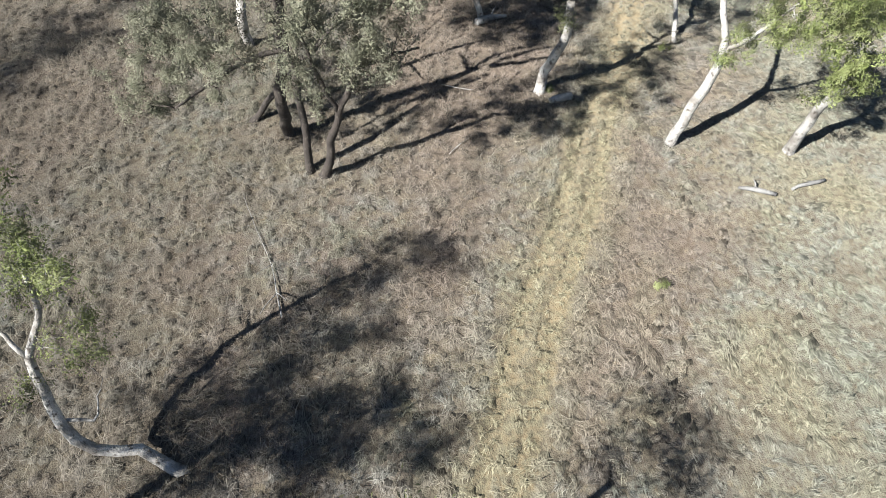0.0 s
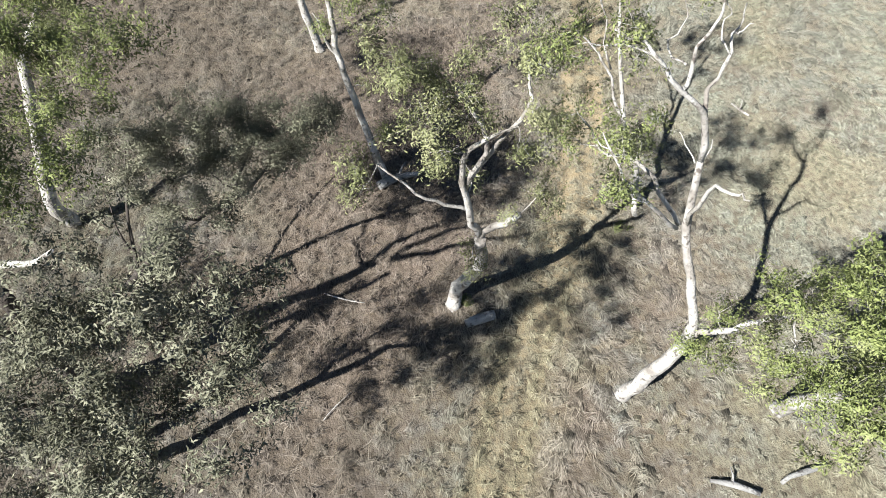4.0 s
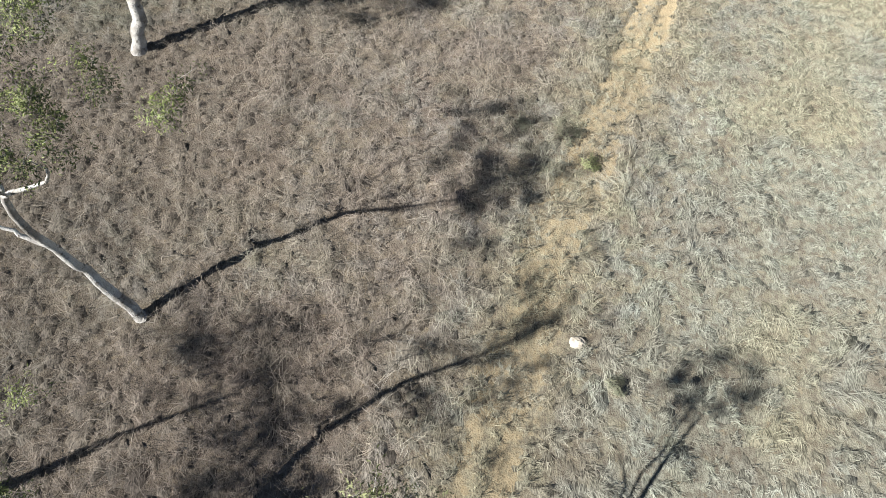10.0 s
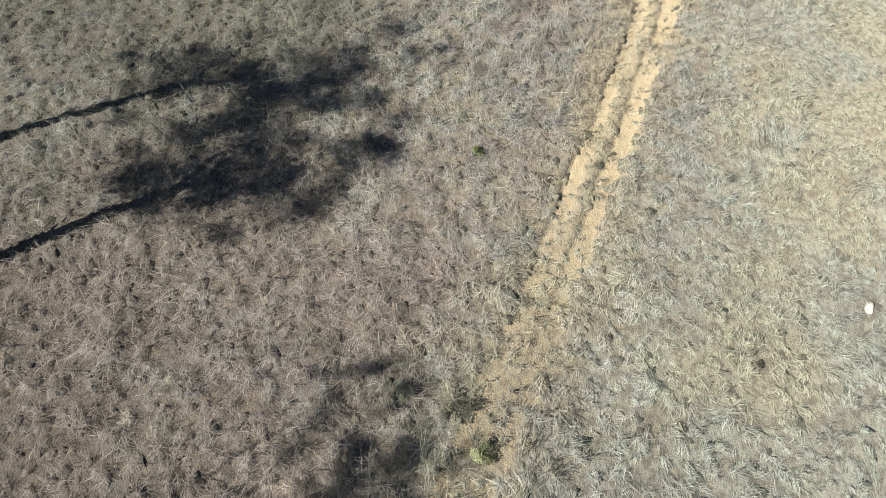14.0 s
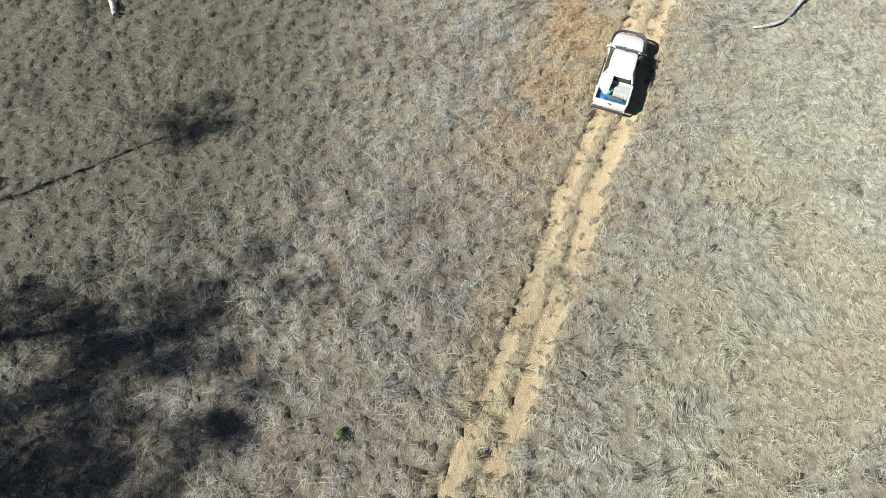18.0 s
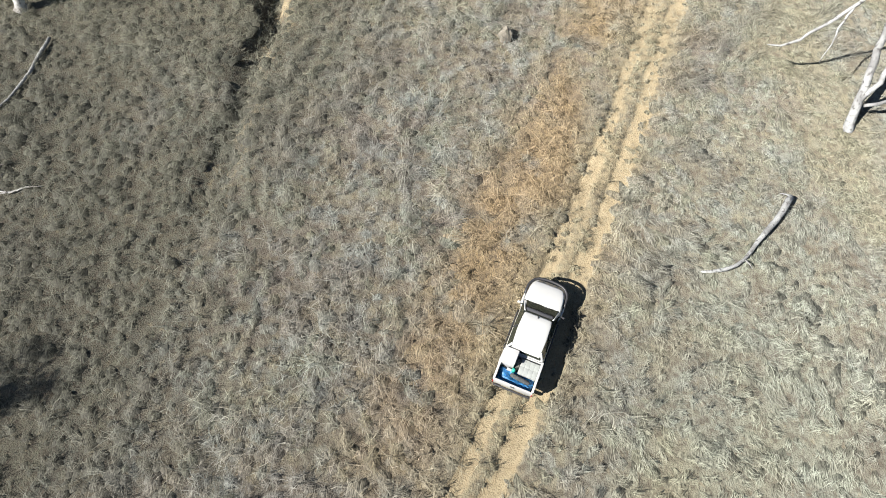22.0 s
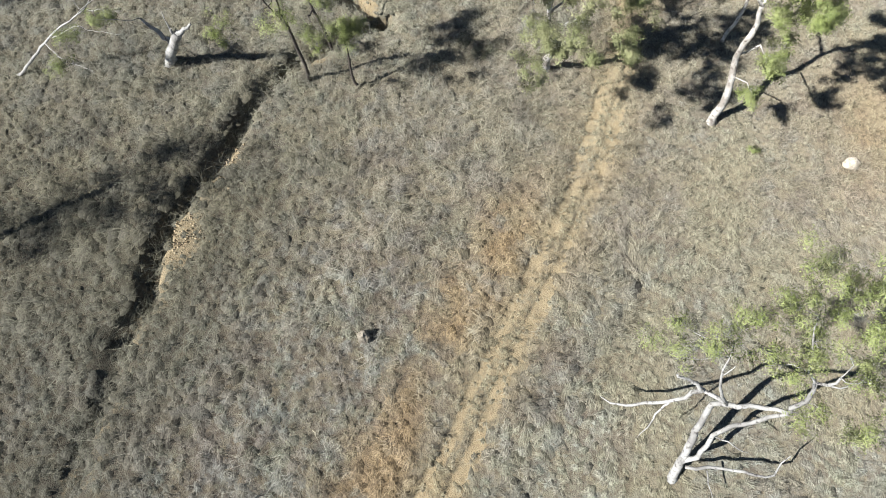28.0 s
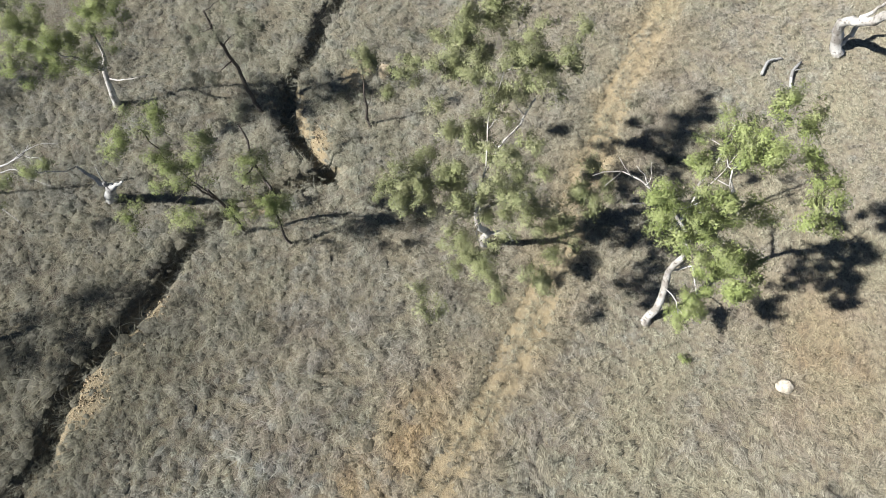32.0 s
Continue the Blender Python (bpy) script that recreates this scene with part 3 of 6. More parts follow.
eucalypt("thick white-trunked gum leaning out, bare branchy top", "white", "green",
         [[(-19.0, -49.5, 0.0, 0.29), (-18.6, -49.6, 3.0, 0.26), (-18.1, -49.5, 5.0, 0.22), (-18.3, -49.0, 6.9, 0.15), (-18.7, -47.4, 9.2, 0.12), (-18.6, -46.5, 11.1, 0.095)],
          [(-18.6, -46.5, 11.1, 0.1), (-18.9, -46.2, 12.5, 0.09), (-19.2, -46.1, 12.9, 0.08), (-19.7, -45.9, 13.3, 0.07), (-20.1, -45.8, 13.7, 0.06), (-20.4, -45.6, 14.1, 0.05), (-20.7, -45.4, 14.4, 0.04), (-20.9, -45.2, 14.6, 0.03)],
          [(-19.7, -45.9, 13.3, 0.06), (-19.6, -45.8, 13.8, 0.052), (-19.6, -45.6, 14.4, 0.045), (-19.3, -45.5, 14.9, 0.037), (-19.1, -45.3, 15.1, 0.03), (-19, -44.9, 15.3, 0.022), (-19.2, -44.6, 15.4, 0.015)],
          [(-19.7, -45.6, 13.9, 0.035), (-19.5, -45.2, 13.6, 0.031), (-19.7, -45, 13.6, 0.027), (-19.7, -44.6, 13.8, 0.024), (-19.4, -44.5, 14, 0.02), (-19.1, -44.2, 14.1, 0.016), (-19, -43.7, 14.2, 0.012)],
          [(-18.9, -46.2, 12.5, 0.07), (-18.8, -45.8, 12.8, 0.062), (-18.7, -45.6, 13, 0.054), (-18.5, -45.5, 13.5, 0.046), (-18.3, -45.3, 13.8, 0.039), (-18.2, -44.9, 14, 0.031), (-17.8, -44.6, 14.1, 0.023), (-17.5, -44.1, 14.2, 0.015)],
          [(-18.2, -44.9, 14, 0.025), (-18.2, -45.1, 14.2, 0.018), (-17.9, -45.1, 14.4, 0.01)],
          [(-18.4, -45.4, 13.8, 0.025), (-18.6, -45, 14.2, 0.02), (-18.2, -44.5, 14.4, 0.015), (-18.3, -44.1, 14.5, 0.01)],
          [(-20.4, -45.6, 14.1, 0.035), (-20.8, -45.4, 14.3, 0.029), (-21.3, -45.2, 14.4, 0.023), (-21.9, -45.1, 14.4, 0.016), (-22.4, -45.1, 14.5, 0.01)],
          [(-18.9, -47.3, 9.2, 0.085), (-19.3, -47, 9.8, 0.075), (-19.9, -46.6, 10.8, 0.065), (-20.3, -46.1, 11, 0.055), (-20.9, -45.6, 10.8, 0.045), (-21.2, -45.2, 11.1, 0.035), (-21.4, -44.8, 11.4, 0.025), (-21.6, -44.4, 11.6, 0.015)],
          [(-20.3, -46.1, 11, 0.035), (-20.1, -45.8, 11.3, 0.024), (-20.1, -45.1, 11.6, 0.012)],
          [(-20.9, -45.6, 10.8, 0.03), (-20.7, -45.3, 11.2, 0.021), (-20.7, -45, 11.4, 0.012)],
          [(-19, -47.4, 9.2, 0.07), (-19.9, -47.5, 10.3, 0.059), (-21, -47.4, 11.5, 0.048), (-21.5, -47.1, 12.3, 0.037), (-21.7, -46.8, 12.6, 0.026), (-21.8, -46.4, 12.8, 0.015)],
          [(-19.9, -47.5, 10.3, 0.04), (-21, -47.5, 11.4, 0.031), (-21.5, -47.4, 11.8, 0.021), (-22, -47.4, 12, 0.012)],
          [(-18.7, -47.4, 9.3, 0.075), (-18.8, -47.5, 10.4, 0.064), (-18.9, -47.7, 11.6, 0.053), (-18.7, -48.1, 11.7, 0.042), (-18.5, -48.2, 11.8, 0.031), (-18.5, -48.5, 11.9, 0.02)],
          [(-18.6, -46.5, 11.1, 0.035), (-18.5, -46.5, 11.4, 0.028), (-18.4, -46.3, 11.7, 0.02)],
          [(-18.7, -46.5, 11, 0.025), (-18.9, -46.2, 11.3, 0.018), (-19.1, -45.8, 11.6, 0.01)],
          [(-18.1, -49.3, 5.2, 0.13), (-17.5, -49.8, 6.5, 0.11), (-16.9, -50.1, 7.5, 0.08), (-16.3, -50.6, 8.8, 0.05)]],
         [(-20.9, -45.2, 14.6, 0.4), (-19.2, -44.6, 15.4, 0.3), (-22.3, -45.1, 14.5, 0.4), (-21.4, -44.8, 11.4, 0.7), (-20.2, -45.3, 11.6, 0.7), (-21.7, -46.6, 12.7, 0.6), (-21.8, -47.4, 12.0, 0.5), (-17.9, -49.4, 6.0, 0.7), (-17.1, -49.6, 6.7, 0.8), (-16.5, -50.1, 9.0, 1.3), (-18.2, -51.4, 8.5, 0.9), (-16.0, -51.8, 9.0, 1.4), (-17.2, -52.5, 8.5, 1.0), (-14.6, -50.9, 9.0, 1.1)], 0.95, leaf_size=0.105, lush=1.4)
eucalypt("white gum with a heavy yellow-green crown", "white", "green",
         [[(-13.0, -51.3, 0.0, 0.28), (-13.4, -51.7, 3.0, 0.24), (-13.6, -52.3, 5.0, 0.20), (-13.9, -52.3, 7.0, 0.15), (-14.6, -51.7, 9.0, 0.09)]],
         [(-14.6, -53.3, 7.0, 1.1), (-15.6, -53.8, 7.0, 1.0), (-15.4, -52.5, 9.5, 1.5), (-14.7, -53.6, 8.5, 1.5), (-15.1, -51.7, 9.0, 1.5), (-15.7, -50.1, 9.5, 1.5), (-13.6, -50.9, 9.5, 1.5)], 0.85, leaf_size=0.135, loose=0.1, lush=1.3)
eucalypt("white-trunked gum beside the track with high olive crown", "white", "olive",
         [[(-24.8, -44.2, 0.0, 0.30), (-24.3, -44.4, 2.7, 0.26), (-24.1, -44.8, 6.1, 0.21)],
          [(-24.1, -44.7, 6.2, 0.14), (-24.6, -44.8, 8.0, 0.12), (-24.9, -44.8, 10.5, 0.09), (-24.4, -45.0, 11.5, 0.06), (-23.5, -45.1, 12.0, 0.02)],
          [(-24.1, -44.7, 6.2, 0.14), (-23.5, -44.9, 7.0, 0.12), (-22.9, -45.0, 7.6, 0.08)],
          [(-24.6, -44.8, 8.0, 0.07), (-26.0, -44.8, 9.0, 0.05), (-27.3, -44.0, 10.0, 0.03)],
          [(-24.7, -44.6, 9.0, 0.09), (-24.3, -44.9, 11.5, 0.07), (-25.0, -44.2, 12.8, 0.04)],
          [(-24.7, -44.6, 9.0, 0.09), (-23.2, -44.8, 12.3, 0.06), (-23.1, -44.1, 13.3, 0.03)]],
         [(-23.3, -44.8, 8.5, 1.1), (-24.7, -45.0, 5.5, 0.5), (-26.6, -43.0, 13.0, 1.0), (-25.6, -43.2, 13.0, 1.3), (-24.8, -44.1, 13.0, 1.3), (-23.4, -43.8, 13.5, 1.0), (-22.8, -43.9, 13.7, 1.1), (-24.0, -44.7, 12.5, 1.2), (-25.7, -44.9, 13.8, 1.3), (-25.0, -44.9, 12.0, 1.2), (-22.9, -45.2, 12.0, 1.0), (-28.0, -45.4, 11.0, 0.9)], 0.85, leaf_size=0.105)
eucalypt("slender dark tree with sparse grey foliage", "dark", "grey",
         [[(-41.3, -43.6, 0.0, 0.18), (-39.2, -43.0, 2.0, 0.15), (-36.3, -42.3, 4.2, 0.12), (-34.4, -41.9, 5.6, 0.10), (-31.7, -41.7, 7.0, 0.06), (-30.6, -41.2, 8.0, 0.03)],
          [(-36.9, -42.5, 3.8, 0.08), (-36.7, -40.9, 5.0, 0.06), (-36.1, -39.1, 7.0, 0.04), (-33.9, -38.1, 8.2, 0.01)],
          [(-36.8, -41.7, 4.5, 0.05), (-37.2, -40.1, 6.0, 0.02)],
          [(-32.4, -41.7, 6.7, 0.05), (-31.4, -40.8, 8.0, 0.03)],
          [(-36.3, -42.3, 4.2, 0.06), (-36.5, -44.3, 5.0, 0.03)]],
         [(-34.7, -39.0, 8.2, 1.0), (-31.1, -39.6, 8.8, 1.0), (-36.0, -39.8, 7.5, 0.9), (-30.6, -41.3, 8.8, 0.9), (-33.0, -38.5, 8.0, 1.1), (-30.7, -41.4, 8.2, 1.0), (-33.5, -41.0, 8.0, 1.0), (-33.3, -40.5, 8.0, 0.9), (-37.0, -45.2, 5.0, 0.9), (-32.2, -40.6, 8.5, 1.1), (-35.2, -40.2, 7.5, 1.0), (-29.8, -40.4, 8.6, 0.9), (-29.8, -41.6, 9.1, 0.9), (-31.4, -42.6, 8.6, 0.8), (-28.9, -41.0, 9.2, 0.7), (-34.2, -42.2, 7.8, 0.8), (-32.6, -43.2, 8.4, 0.7)], 1.1, lush=1.7)
eucalypt("tall white gum leaning, leafy clumps along its trunk", "white", "green",
         [[(-26.6, -36.9, 0.0, 0.20), (-27.3, -35.8, 3.0, 0.17), (-27.9, -34.7, 6.0, 0.14), (-28.0, -34.2, 8.8, 0.11), (-27.9, -34.3, 10.5, 0.09), (-27.6, -34.4, 12.5, 0.07), (-27.5, -34.4, 14.0, 0.03)],
          [(-27.9, -34.7, 6.0, 0.08), (-28.4, -34.2, 7.0, 0.05), (-28.7, -34.0, 8.0, 0.02)],
          [(-28.1, -34.0, 10.0, 0.06), (-28.9, -34.9, 10.5, 0.05), (-28.7, -34.4, 9.0, 0.03)],
          [(-27.9, -34.3, 10.5, 0.06), (-28.2, -35.0, 12.5, 0.05), (-28.3, -35.6, 14.0, 0.03)]],
         [(-27.6, -33.4, 14.3, 1.0), (-28.1, -34.4, 14.3, 1.1), (-27.5, -35.3, 14.3, 1.1), (-28.5, -35.5, 14.0, 1.1), (-26.8, -33.7, 14.3, 0.7), (-26.5, -37.8, 10.3, 0.8), (-28.0, -35.4, 10.0, 0.6), (-25.9, -35.4, 10.5, 0.7), (-25.1, -35.7, 3.2, 0.6), (-28.4, -35.5, 13.5, 0.9), (-27.6, -31.7, 8.0, 0.5), (-27.4, -35.2, 5.0, 0.6), (-28.3, -34.3, 7.5, 0.7), (-27.2, -34.6, 9.0, 0.7), (-28.6, -33.6, 11.5, 0.9), (-26.3, -36.6, 3.0, 0.4)], 0.6, leaf_size=0.105)
eucalypt("slim white gum with two stems and small clumps of leaves", "white", "olive",
         [[(-15.2, -41.1, 0.0, 0.15), (-15.2, -40.1, 1.6, 0.13), (-15.8, -38.9, 3.4, 0.11), (-16.0, -37.6, 5.2, 0.09), (-16.2, -36.5, 7.0, 0.07), (-16.3, -35.6, 9.0, 0.03)],
          [(-15.8, -38.9, 3.4, 0.08), (-16.4, -37.6, 5.2, 0.06), (-17.1, -36.9, 6.5, 0.05), (-18.3, -36.3, 7.6, 0.02)],
          [(-16.5, -37.2, 5.8, 0.05), (-16.9, -36.4, 7.8, 0.04), (-18.0, -35.6, 10.5, 0.03), (-18.6, -35.3, 11.5, 0.02)]],
         [(-19.2, -35.6, 11.8, 0.8), (-18.4, -35.1, 12.0, 0.5), (-20.0, -35.9, 11.8, 0.3), (-17.1, -35.4, 11.5, 0.5), (-16.4, -35.8, 10.5, 0.6), (-15.3, -35.8, 10.0, 0.5), (-18.1, -36.1, 11.0, 0.6), (-18.5, -36.2, 10.5, 0.5), (-15.2, -36.2, 7.0, 0.5), (-15.1, -39.4, 3.0, 0.6)], 0.7, leaf_size=0.105)
eucalypt("white gum with an elbowed trunk and dead side limb", "white", "green",
         [[(-29.0, -26.5, 0.0, 0.25), (-29.5, -26.1, 2.8, 0.20), (-29.85, -25.85, 5.0, 0.16), (-29.75, -26.0, 6.6, 0.13), (-29.5, -25.9, 8.2, 0.11), (-28.7, -26.2, 9.1, 0.08), (-27.4, -26.2, 9.6, 0.05), (-26.6, -26.6, 10.8, 0.03)],
          [(-29.85, -25.85, 5.0, 0.10), (-30.8, -25.6, 5.6, 0.08), (-31.5, -25.5, 6.2, 0.05), (-32.1, -25.2, 6.4, 0.03)],
          [(-29.6, -25.9, 7.8, 0.09), (-30.0, -25.1, 8.8, 0.08), (-30.8, -24.6, 9.6, 0.05), (-31.8, -24.8, 10.2, 0.03)],
          [(-29.5, -25.9, 8.2, 0.07), (-29.1, -25.8, 9.6, 0.05), (-28.9, -25.6, 11.0, 0.03)],
          [(-28.7, -26.2, 9.1, 0.05), (-28.5, -26.8, 10.4, 0.04), (-28.6, -27.5, 12.0, 0.02)],
          [(-30.0, -25.1, 8.8, 0.05), (-29.6, -24.4, 10.4, 0.04), (-28.6, -23.4, 12.2, 0.02)]],
         [(-26.5, -26.9, 12.5, 1.1), (-27.5, -27.0, 12.0, 1.1), (-26.1, -27.3, 12.0, 0.9), (-27.8, -26.7, 13.0, 1.3), (-28.6, -27.6, 13.0, 1.4), (-26.4, -26.6, 13.5, 1.3), (-28.8, -29.4, 13.0, 1.3), (-28.3, -23.6, 13.0, 1.2), (-27.0, -24.3, 13.5, 1.1), (-29.5, -26.3, 13.0, 1.2), (-24.6, -25.0, 12.3, 0.8), (-23.0, -25.8, 12.0, 0.7), (-28.7, -22.3, 13.0, 1.1), (-27.4, -22.4, 13.2, 1.1), (-28.2, -25.0, 13.2, 1.1)], 0.7, leaf_size=0.105)
eucalypt("white gum with a wide crown at the edge of the clearing", "white", "olive",
         [[(-32.0, -11.6, 0.0, 0.36), (-31.2, -11.2, 2.2, 0.33), (-30.5, -10.8, 3.6, 0.30), (-29.5, -10.4, 4.9, 0.25)],
          [(-29.5, -10.3, 4.9, 0.18), (-28.5, -10.1, 5.6, 0.14), (-27.6, -10.1, 6.2, 0.09)],
          [(-28.5, -9.9, 5.7, 0.05), (-27.9, -9.8, 7.2, 0.02)],
          [(-29.5, -10.3, 4.9, 0.20), (-29.7, -10.5, 6.4, 0.16), (-29.7, -10.7, 7.0, 0.13), (-32.0, -10.4, 10.5, 0.07)],
          [(-30.6, -10.9, 3.7, 0.11), (-30.9, -10.6, 4.6, 0.08), (-31.7, -10.9, 5.2, 0.05)],
          [(-31.2, -11.0, 2.8, 0.09), (-31.6, -10.8, 3.6, 0.06), (-31.9, -10.7, 4.2, 0.02)],
          [(-29.7, -10.5, 6.4, 0.11), (-33.5, -10.5, 10.5, 0.06)]],
         [(-29.6, -11.2, 7.5, 0.8), (-34.3, -11.4, 11.0, 1.3), (-31.4, -12.0, 12.0, 1.4), (-28.5, -11.8, 12.0, 1.3), (-26.6, -11.2, 12.0, 0.9), (-32.7, -14.0, 12.0, 1.3), (-30.8, -14.6, 12.0, 1.0), (-35.8, -12.9, 12.0, 1.3), (-37.6, -12.4, 12.0, 1.1), (-29.0, -13.4, 12.0, 0.9), (-32.5, -9.5, 12.0, 1.1), (-33.9, -11.0, 12.5, 1.2), (-30.2, -8.4, 12.3, 1.2), (-28.6, -7.6, 12.2, 1.0)], 1.2, leaf_size=0.17, loose=0.3, lush=1.2)
eucalypt("broad eucalypt standing back from the clearing", "white", "olive",
         [[(-36.5, -6.0, 0.0, 0.32), (-35.0, -5.6, 4.5, 0.26), (-32.0, -5.0, 8.0, 0.18)],
          [(-32.0, -5.0, 8.0, 0.13), (-30.0, -6.0, 11.0, 0.07)],
          [(-32.0, -5.0, 8.0, 0.13), (-31.0, -3.0, 11.5, 0.07)]],
         [(-31.0, -6.3, 11.5, 1.5), (-28.8, -5.6, 12.0, 1.3), (-33.0, -7.4, 12.5, 1.3), (-27.3, -6.6, 12.0, 1.2), (-25.6, -3.4, 12.0, 0.7), (-34.4, -5.2, 12.0, 1.3), (-36.0, -6.6, 12.0, 1.4), (-31.0, -8.0, 12.3, 1.2), (-23.0, -5.0, 12.0, 0.7), (-25.6, -8.3, 12.0, 0.9), (-37.8, -5.4, 12.0, 1.3), (-34.6, -9.3, 12.2, 1.0), (-37.2, -8.2, 12.2, 1.1)], 1.0, leaf_size=0.17, loose=0.3)
eucalypt("thin blackened tree with a small round crown", "dark", "olive",
         [[(-26.7, 5.5, 0.0, 0.11), (-26.6, 5.5, 5.0, 0.08), (-26.6, 5.6, 9.0, 0.04)]],
         [(-26.6, 5.6, 9.6, 1.0), (-25.9, 6.0, 9.5, 0.8), (-26.9, 5.2, 8.8, 0.7)], 1.2, leaf_size=0.17, loose=0.3)
eucalypt("big part-dead white gum with bare limbs reaching out", "dead", "green",
         [[(23.2, 24.4, 0.0, 0.252), (23.3, 26.0, 2.4, 0.202), (23.4, 27.2, 4.3, 0.168), (23.3, 27.7, 5.7, 0.134), (23.5, 27.5, 6.9, 0.101)],
          [(23.3, 25.2, 1.2, 0.143), (24.1, 26.5, 3.6, 0.126), (24.9, 26.9, 6.2, 0.109), (25.8, 27.2, 8.0, 0.092)],
          [(23.5, 27.5, 7.1, 0.109), (22.5, 28.1, 6.8, 0.109), (21.6, 27.8, 5.2, 0.092), (19.9, 27.7, 3.0, 0.076), (18.7, 28.2, 2.2, 0.025)],
          [(25.8, 27.2, 8.0, 0.101), (24.6, 27.4, 7.7, 0.109), (23.5, 27.5, 7.1, 0.126)],
          [(21.5, 27.8, 5.1, 0.067), (21.0, 27.2, 4.2, 0.05), (20.4, 26.1, 3.0, 0.017)],
          [(22.5, 28.1, 6.8, 0.118), (21.6, 28.5, 7.3, 0.084), (21.0, 28.6, 7.6, 0.059)],
          [(25.8, 27.2, 8.0, 0.126), (25.8, 27.9, 10.0, 0.092), (26.4, 28.3, 11.0, 0.05)],
          [(23.4, 27.5, 7.1, 0.084), (22.4, 28.3, 9.0, 0.059), (22.1, 29.3, 11.2, 0.025)],
          [(22.4, 28.4, 9.1, 0.034), (22.7, 28.7, 9.8, 0.017)],
          [(23.5, 25.0, 1.1, 0.101), (25.9, 25.0, 1.6, 0.084), (27.8, 24.9, 2.0, 0.059), (28.4, 25.9, 2.8, 0.025)],
          [(24.6, 24.9, 1.3, 0.05), (24.8, 23.5, 1.3, 0.017)],
          [(24.1, 26.5, 3.6, 0.05), (25.2, 26.0, 3.6, 0.034), (25.9, 25.8, 3.4, 0.017)],
          [(25.8, 27.9, 10.0, 0.067), (25.0, 30.4, 12.5, 0.034)]],
         [(20.2, 29.6, 10.0, 1.2), (21.8, 29.3, 12.0, 1.4), (23.1, 30.1, 13.0, 1.4), (24.3, 31.5, 14.0, 1.4), (24.5, 28.8, 11.0, 1.3), (26.1, 29.8, 11.5, 1.4), (27.7, 28.9, 11.0, 1.4), (27.6, 30.7, 12.0, 1.4), (28.0, 26.6, 9.5, 1.2), (26.9, 32.3, 13.5, 1.2), (26.2, 26.9, 9.0, 1.0)], 0.75, lush=1.4)
eucalypt("broken white stag gum with one bare limb", "dead", "green",
         [[(-12.0, 50.0, 0.0, 0.36), (-10.9, 49.7, 1.9, 0.34), (-9.3, 49.1, 4.3, 0.28)],
          [(-10.7, 49.7, 2.4, 0.20), (-11.3, 49.9, 3.5, 0.15), (-12.1, 50.0, 4.5, 0.05)],
          [(-9.3, 49.1, 4.3, 0.20), (-8.5, 49.2, 4.8, 0.12), (-8.2, 49.3, 5.1, 0.06)],
          [(-9.6, 49.1, 4.0, 0.16), (-9.7, 49.1, 4.7, 0.08)],
          [(-9.8, 49.2, 4.0, 0.05), (-10.1, 49.8, 5.5, 0.02)]],
         [(-14.2, 48.7, 6.0, 0.5)])
eucalypt("grey dead tree with twisted bare limbs at the pasture's edge", "dead", "green",
         [[(-22.7, 47.9, 0.0, 0.12), (-19.0, 48.6, 3.0, 0.08), (-15.7, 49.7, 5.0, 0.05), (-14.9, 50.4, 5.7, 0.02)],
          [(-16.1, 49.5, 4.8, 0.04), (-14.2, 50.5, 5.8, 0.02), (-12.8, 50.7, 6.0, 0.01)],
          [(-18.3, 48.8, 3.4, 0.04), (-15.9, 49.0, 4.5, 0.03), (-14.4, 48.4, 4.8, 0.02), (-12.4, 48.1, 5.0, 0.01)],
          [(-15.7, 49.7, 5.0, 0.03), (-16.2, 50.3, 5.7, 0.01)],
          [(-15.2, 49.8, 5.2, 0.03), (-14.7, 49.7, 5.2, 0.04)],
          [(-19.0, 48.6, 3.0, 0.05), (-16.4, 46.6, 4.0, 0.03), (-13.6, 45.3, 4.6, 0.01)]],
         [(-13.6, 49.6, 5.5, 0.6), (-15.7, 47.7, 5.0, 0.7), (-15.6, 45.6, 4.5, 0.6)])
eucalypt("small leafy sapling with a thin dark trunk", "dark", "green",
         [[(2.1, 49.1, 0.0, 0.10), (1.8, 49.3, 2.5, 0.08), (1.6, 49.6, 4.5, 0.05)]],
         [(1.5, 49.7, 6.0, 1.0), (0.8, 51.0, 7.0, 1.1), (2.5, 49.3, 5.0, 0.8), (0.4, 48.3, 6.0, 0.8)], 1, lush=1.9)
eucalypt("dark-trunked gum with bright crown on the gully bank", "dark", "green",
         [[(-1.5, 49.4, 0.0, 0.14), (-1.6, 49.3, 3.5, 0.11), (-1.6, 48.9, 7.0, 0.07)],
          [(-1.6, 49.0, 5.6, 0.07), (-1.3, 47.8, 10.0, 0.04)],
          [(-1.6, 49.0, 5.6, 0.06), (-3.7, 49.4, 12.0, 0.03)]],
         [(-3.5, 49.9, 12.8, 0.9), (-4.0, 48.6, 12.5, 0.9), (-2.3, 47.8, 11.5, 1.0), (-0.7, 48.1, 10.9, 1.0), (-0.7, 46.1, 10.0, 0.9), (-1.6, 50.1, 10.0, 1.0), (-4.2, 45.6, 9.0, 0.6)], 1, lush=1.9)
eucalypt("thin leaning tree with few leaves", "dark", "grey",
         [[(-0.4, 52.9, 0.0, 0.12), (-1.6, 53.7, 3.0, 0.10), (-2.1, 54.7, 5.5, 0.05)]],
         [(-2.4, 55.2, 6.0, 0.6), (-0.7, 50.5, 3.0, 0.8), (1.6, 50.5, 2.5, 0.7)])
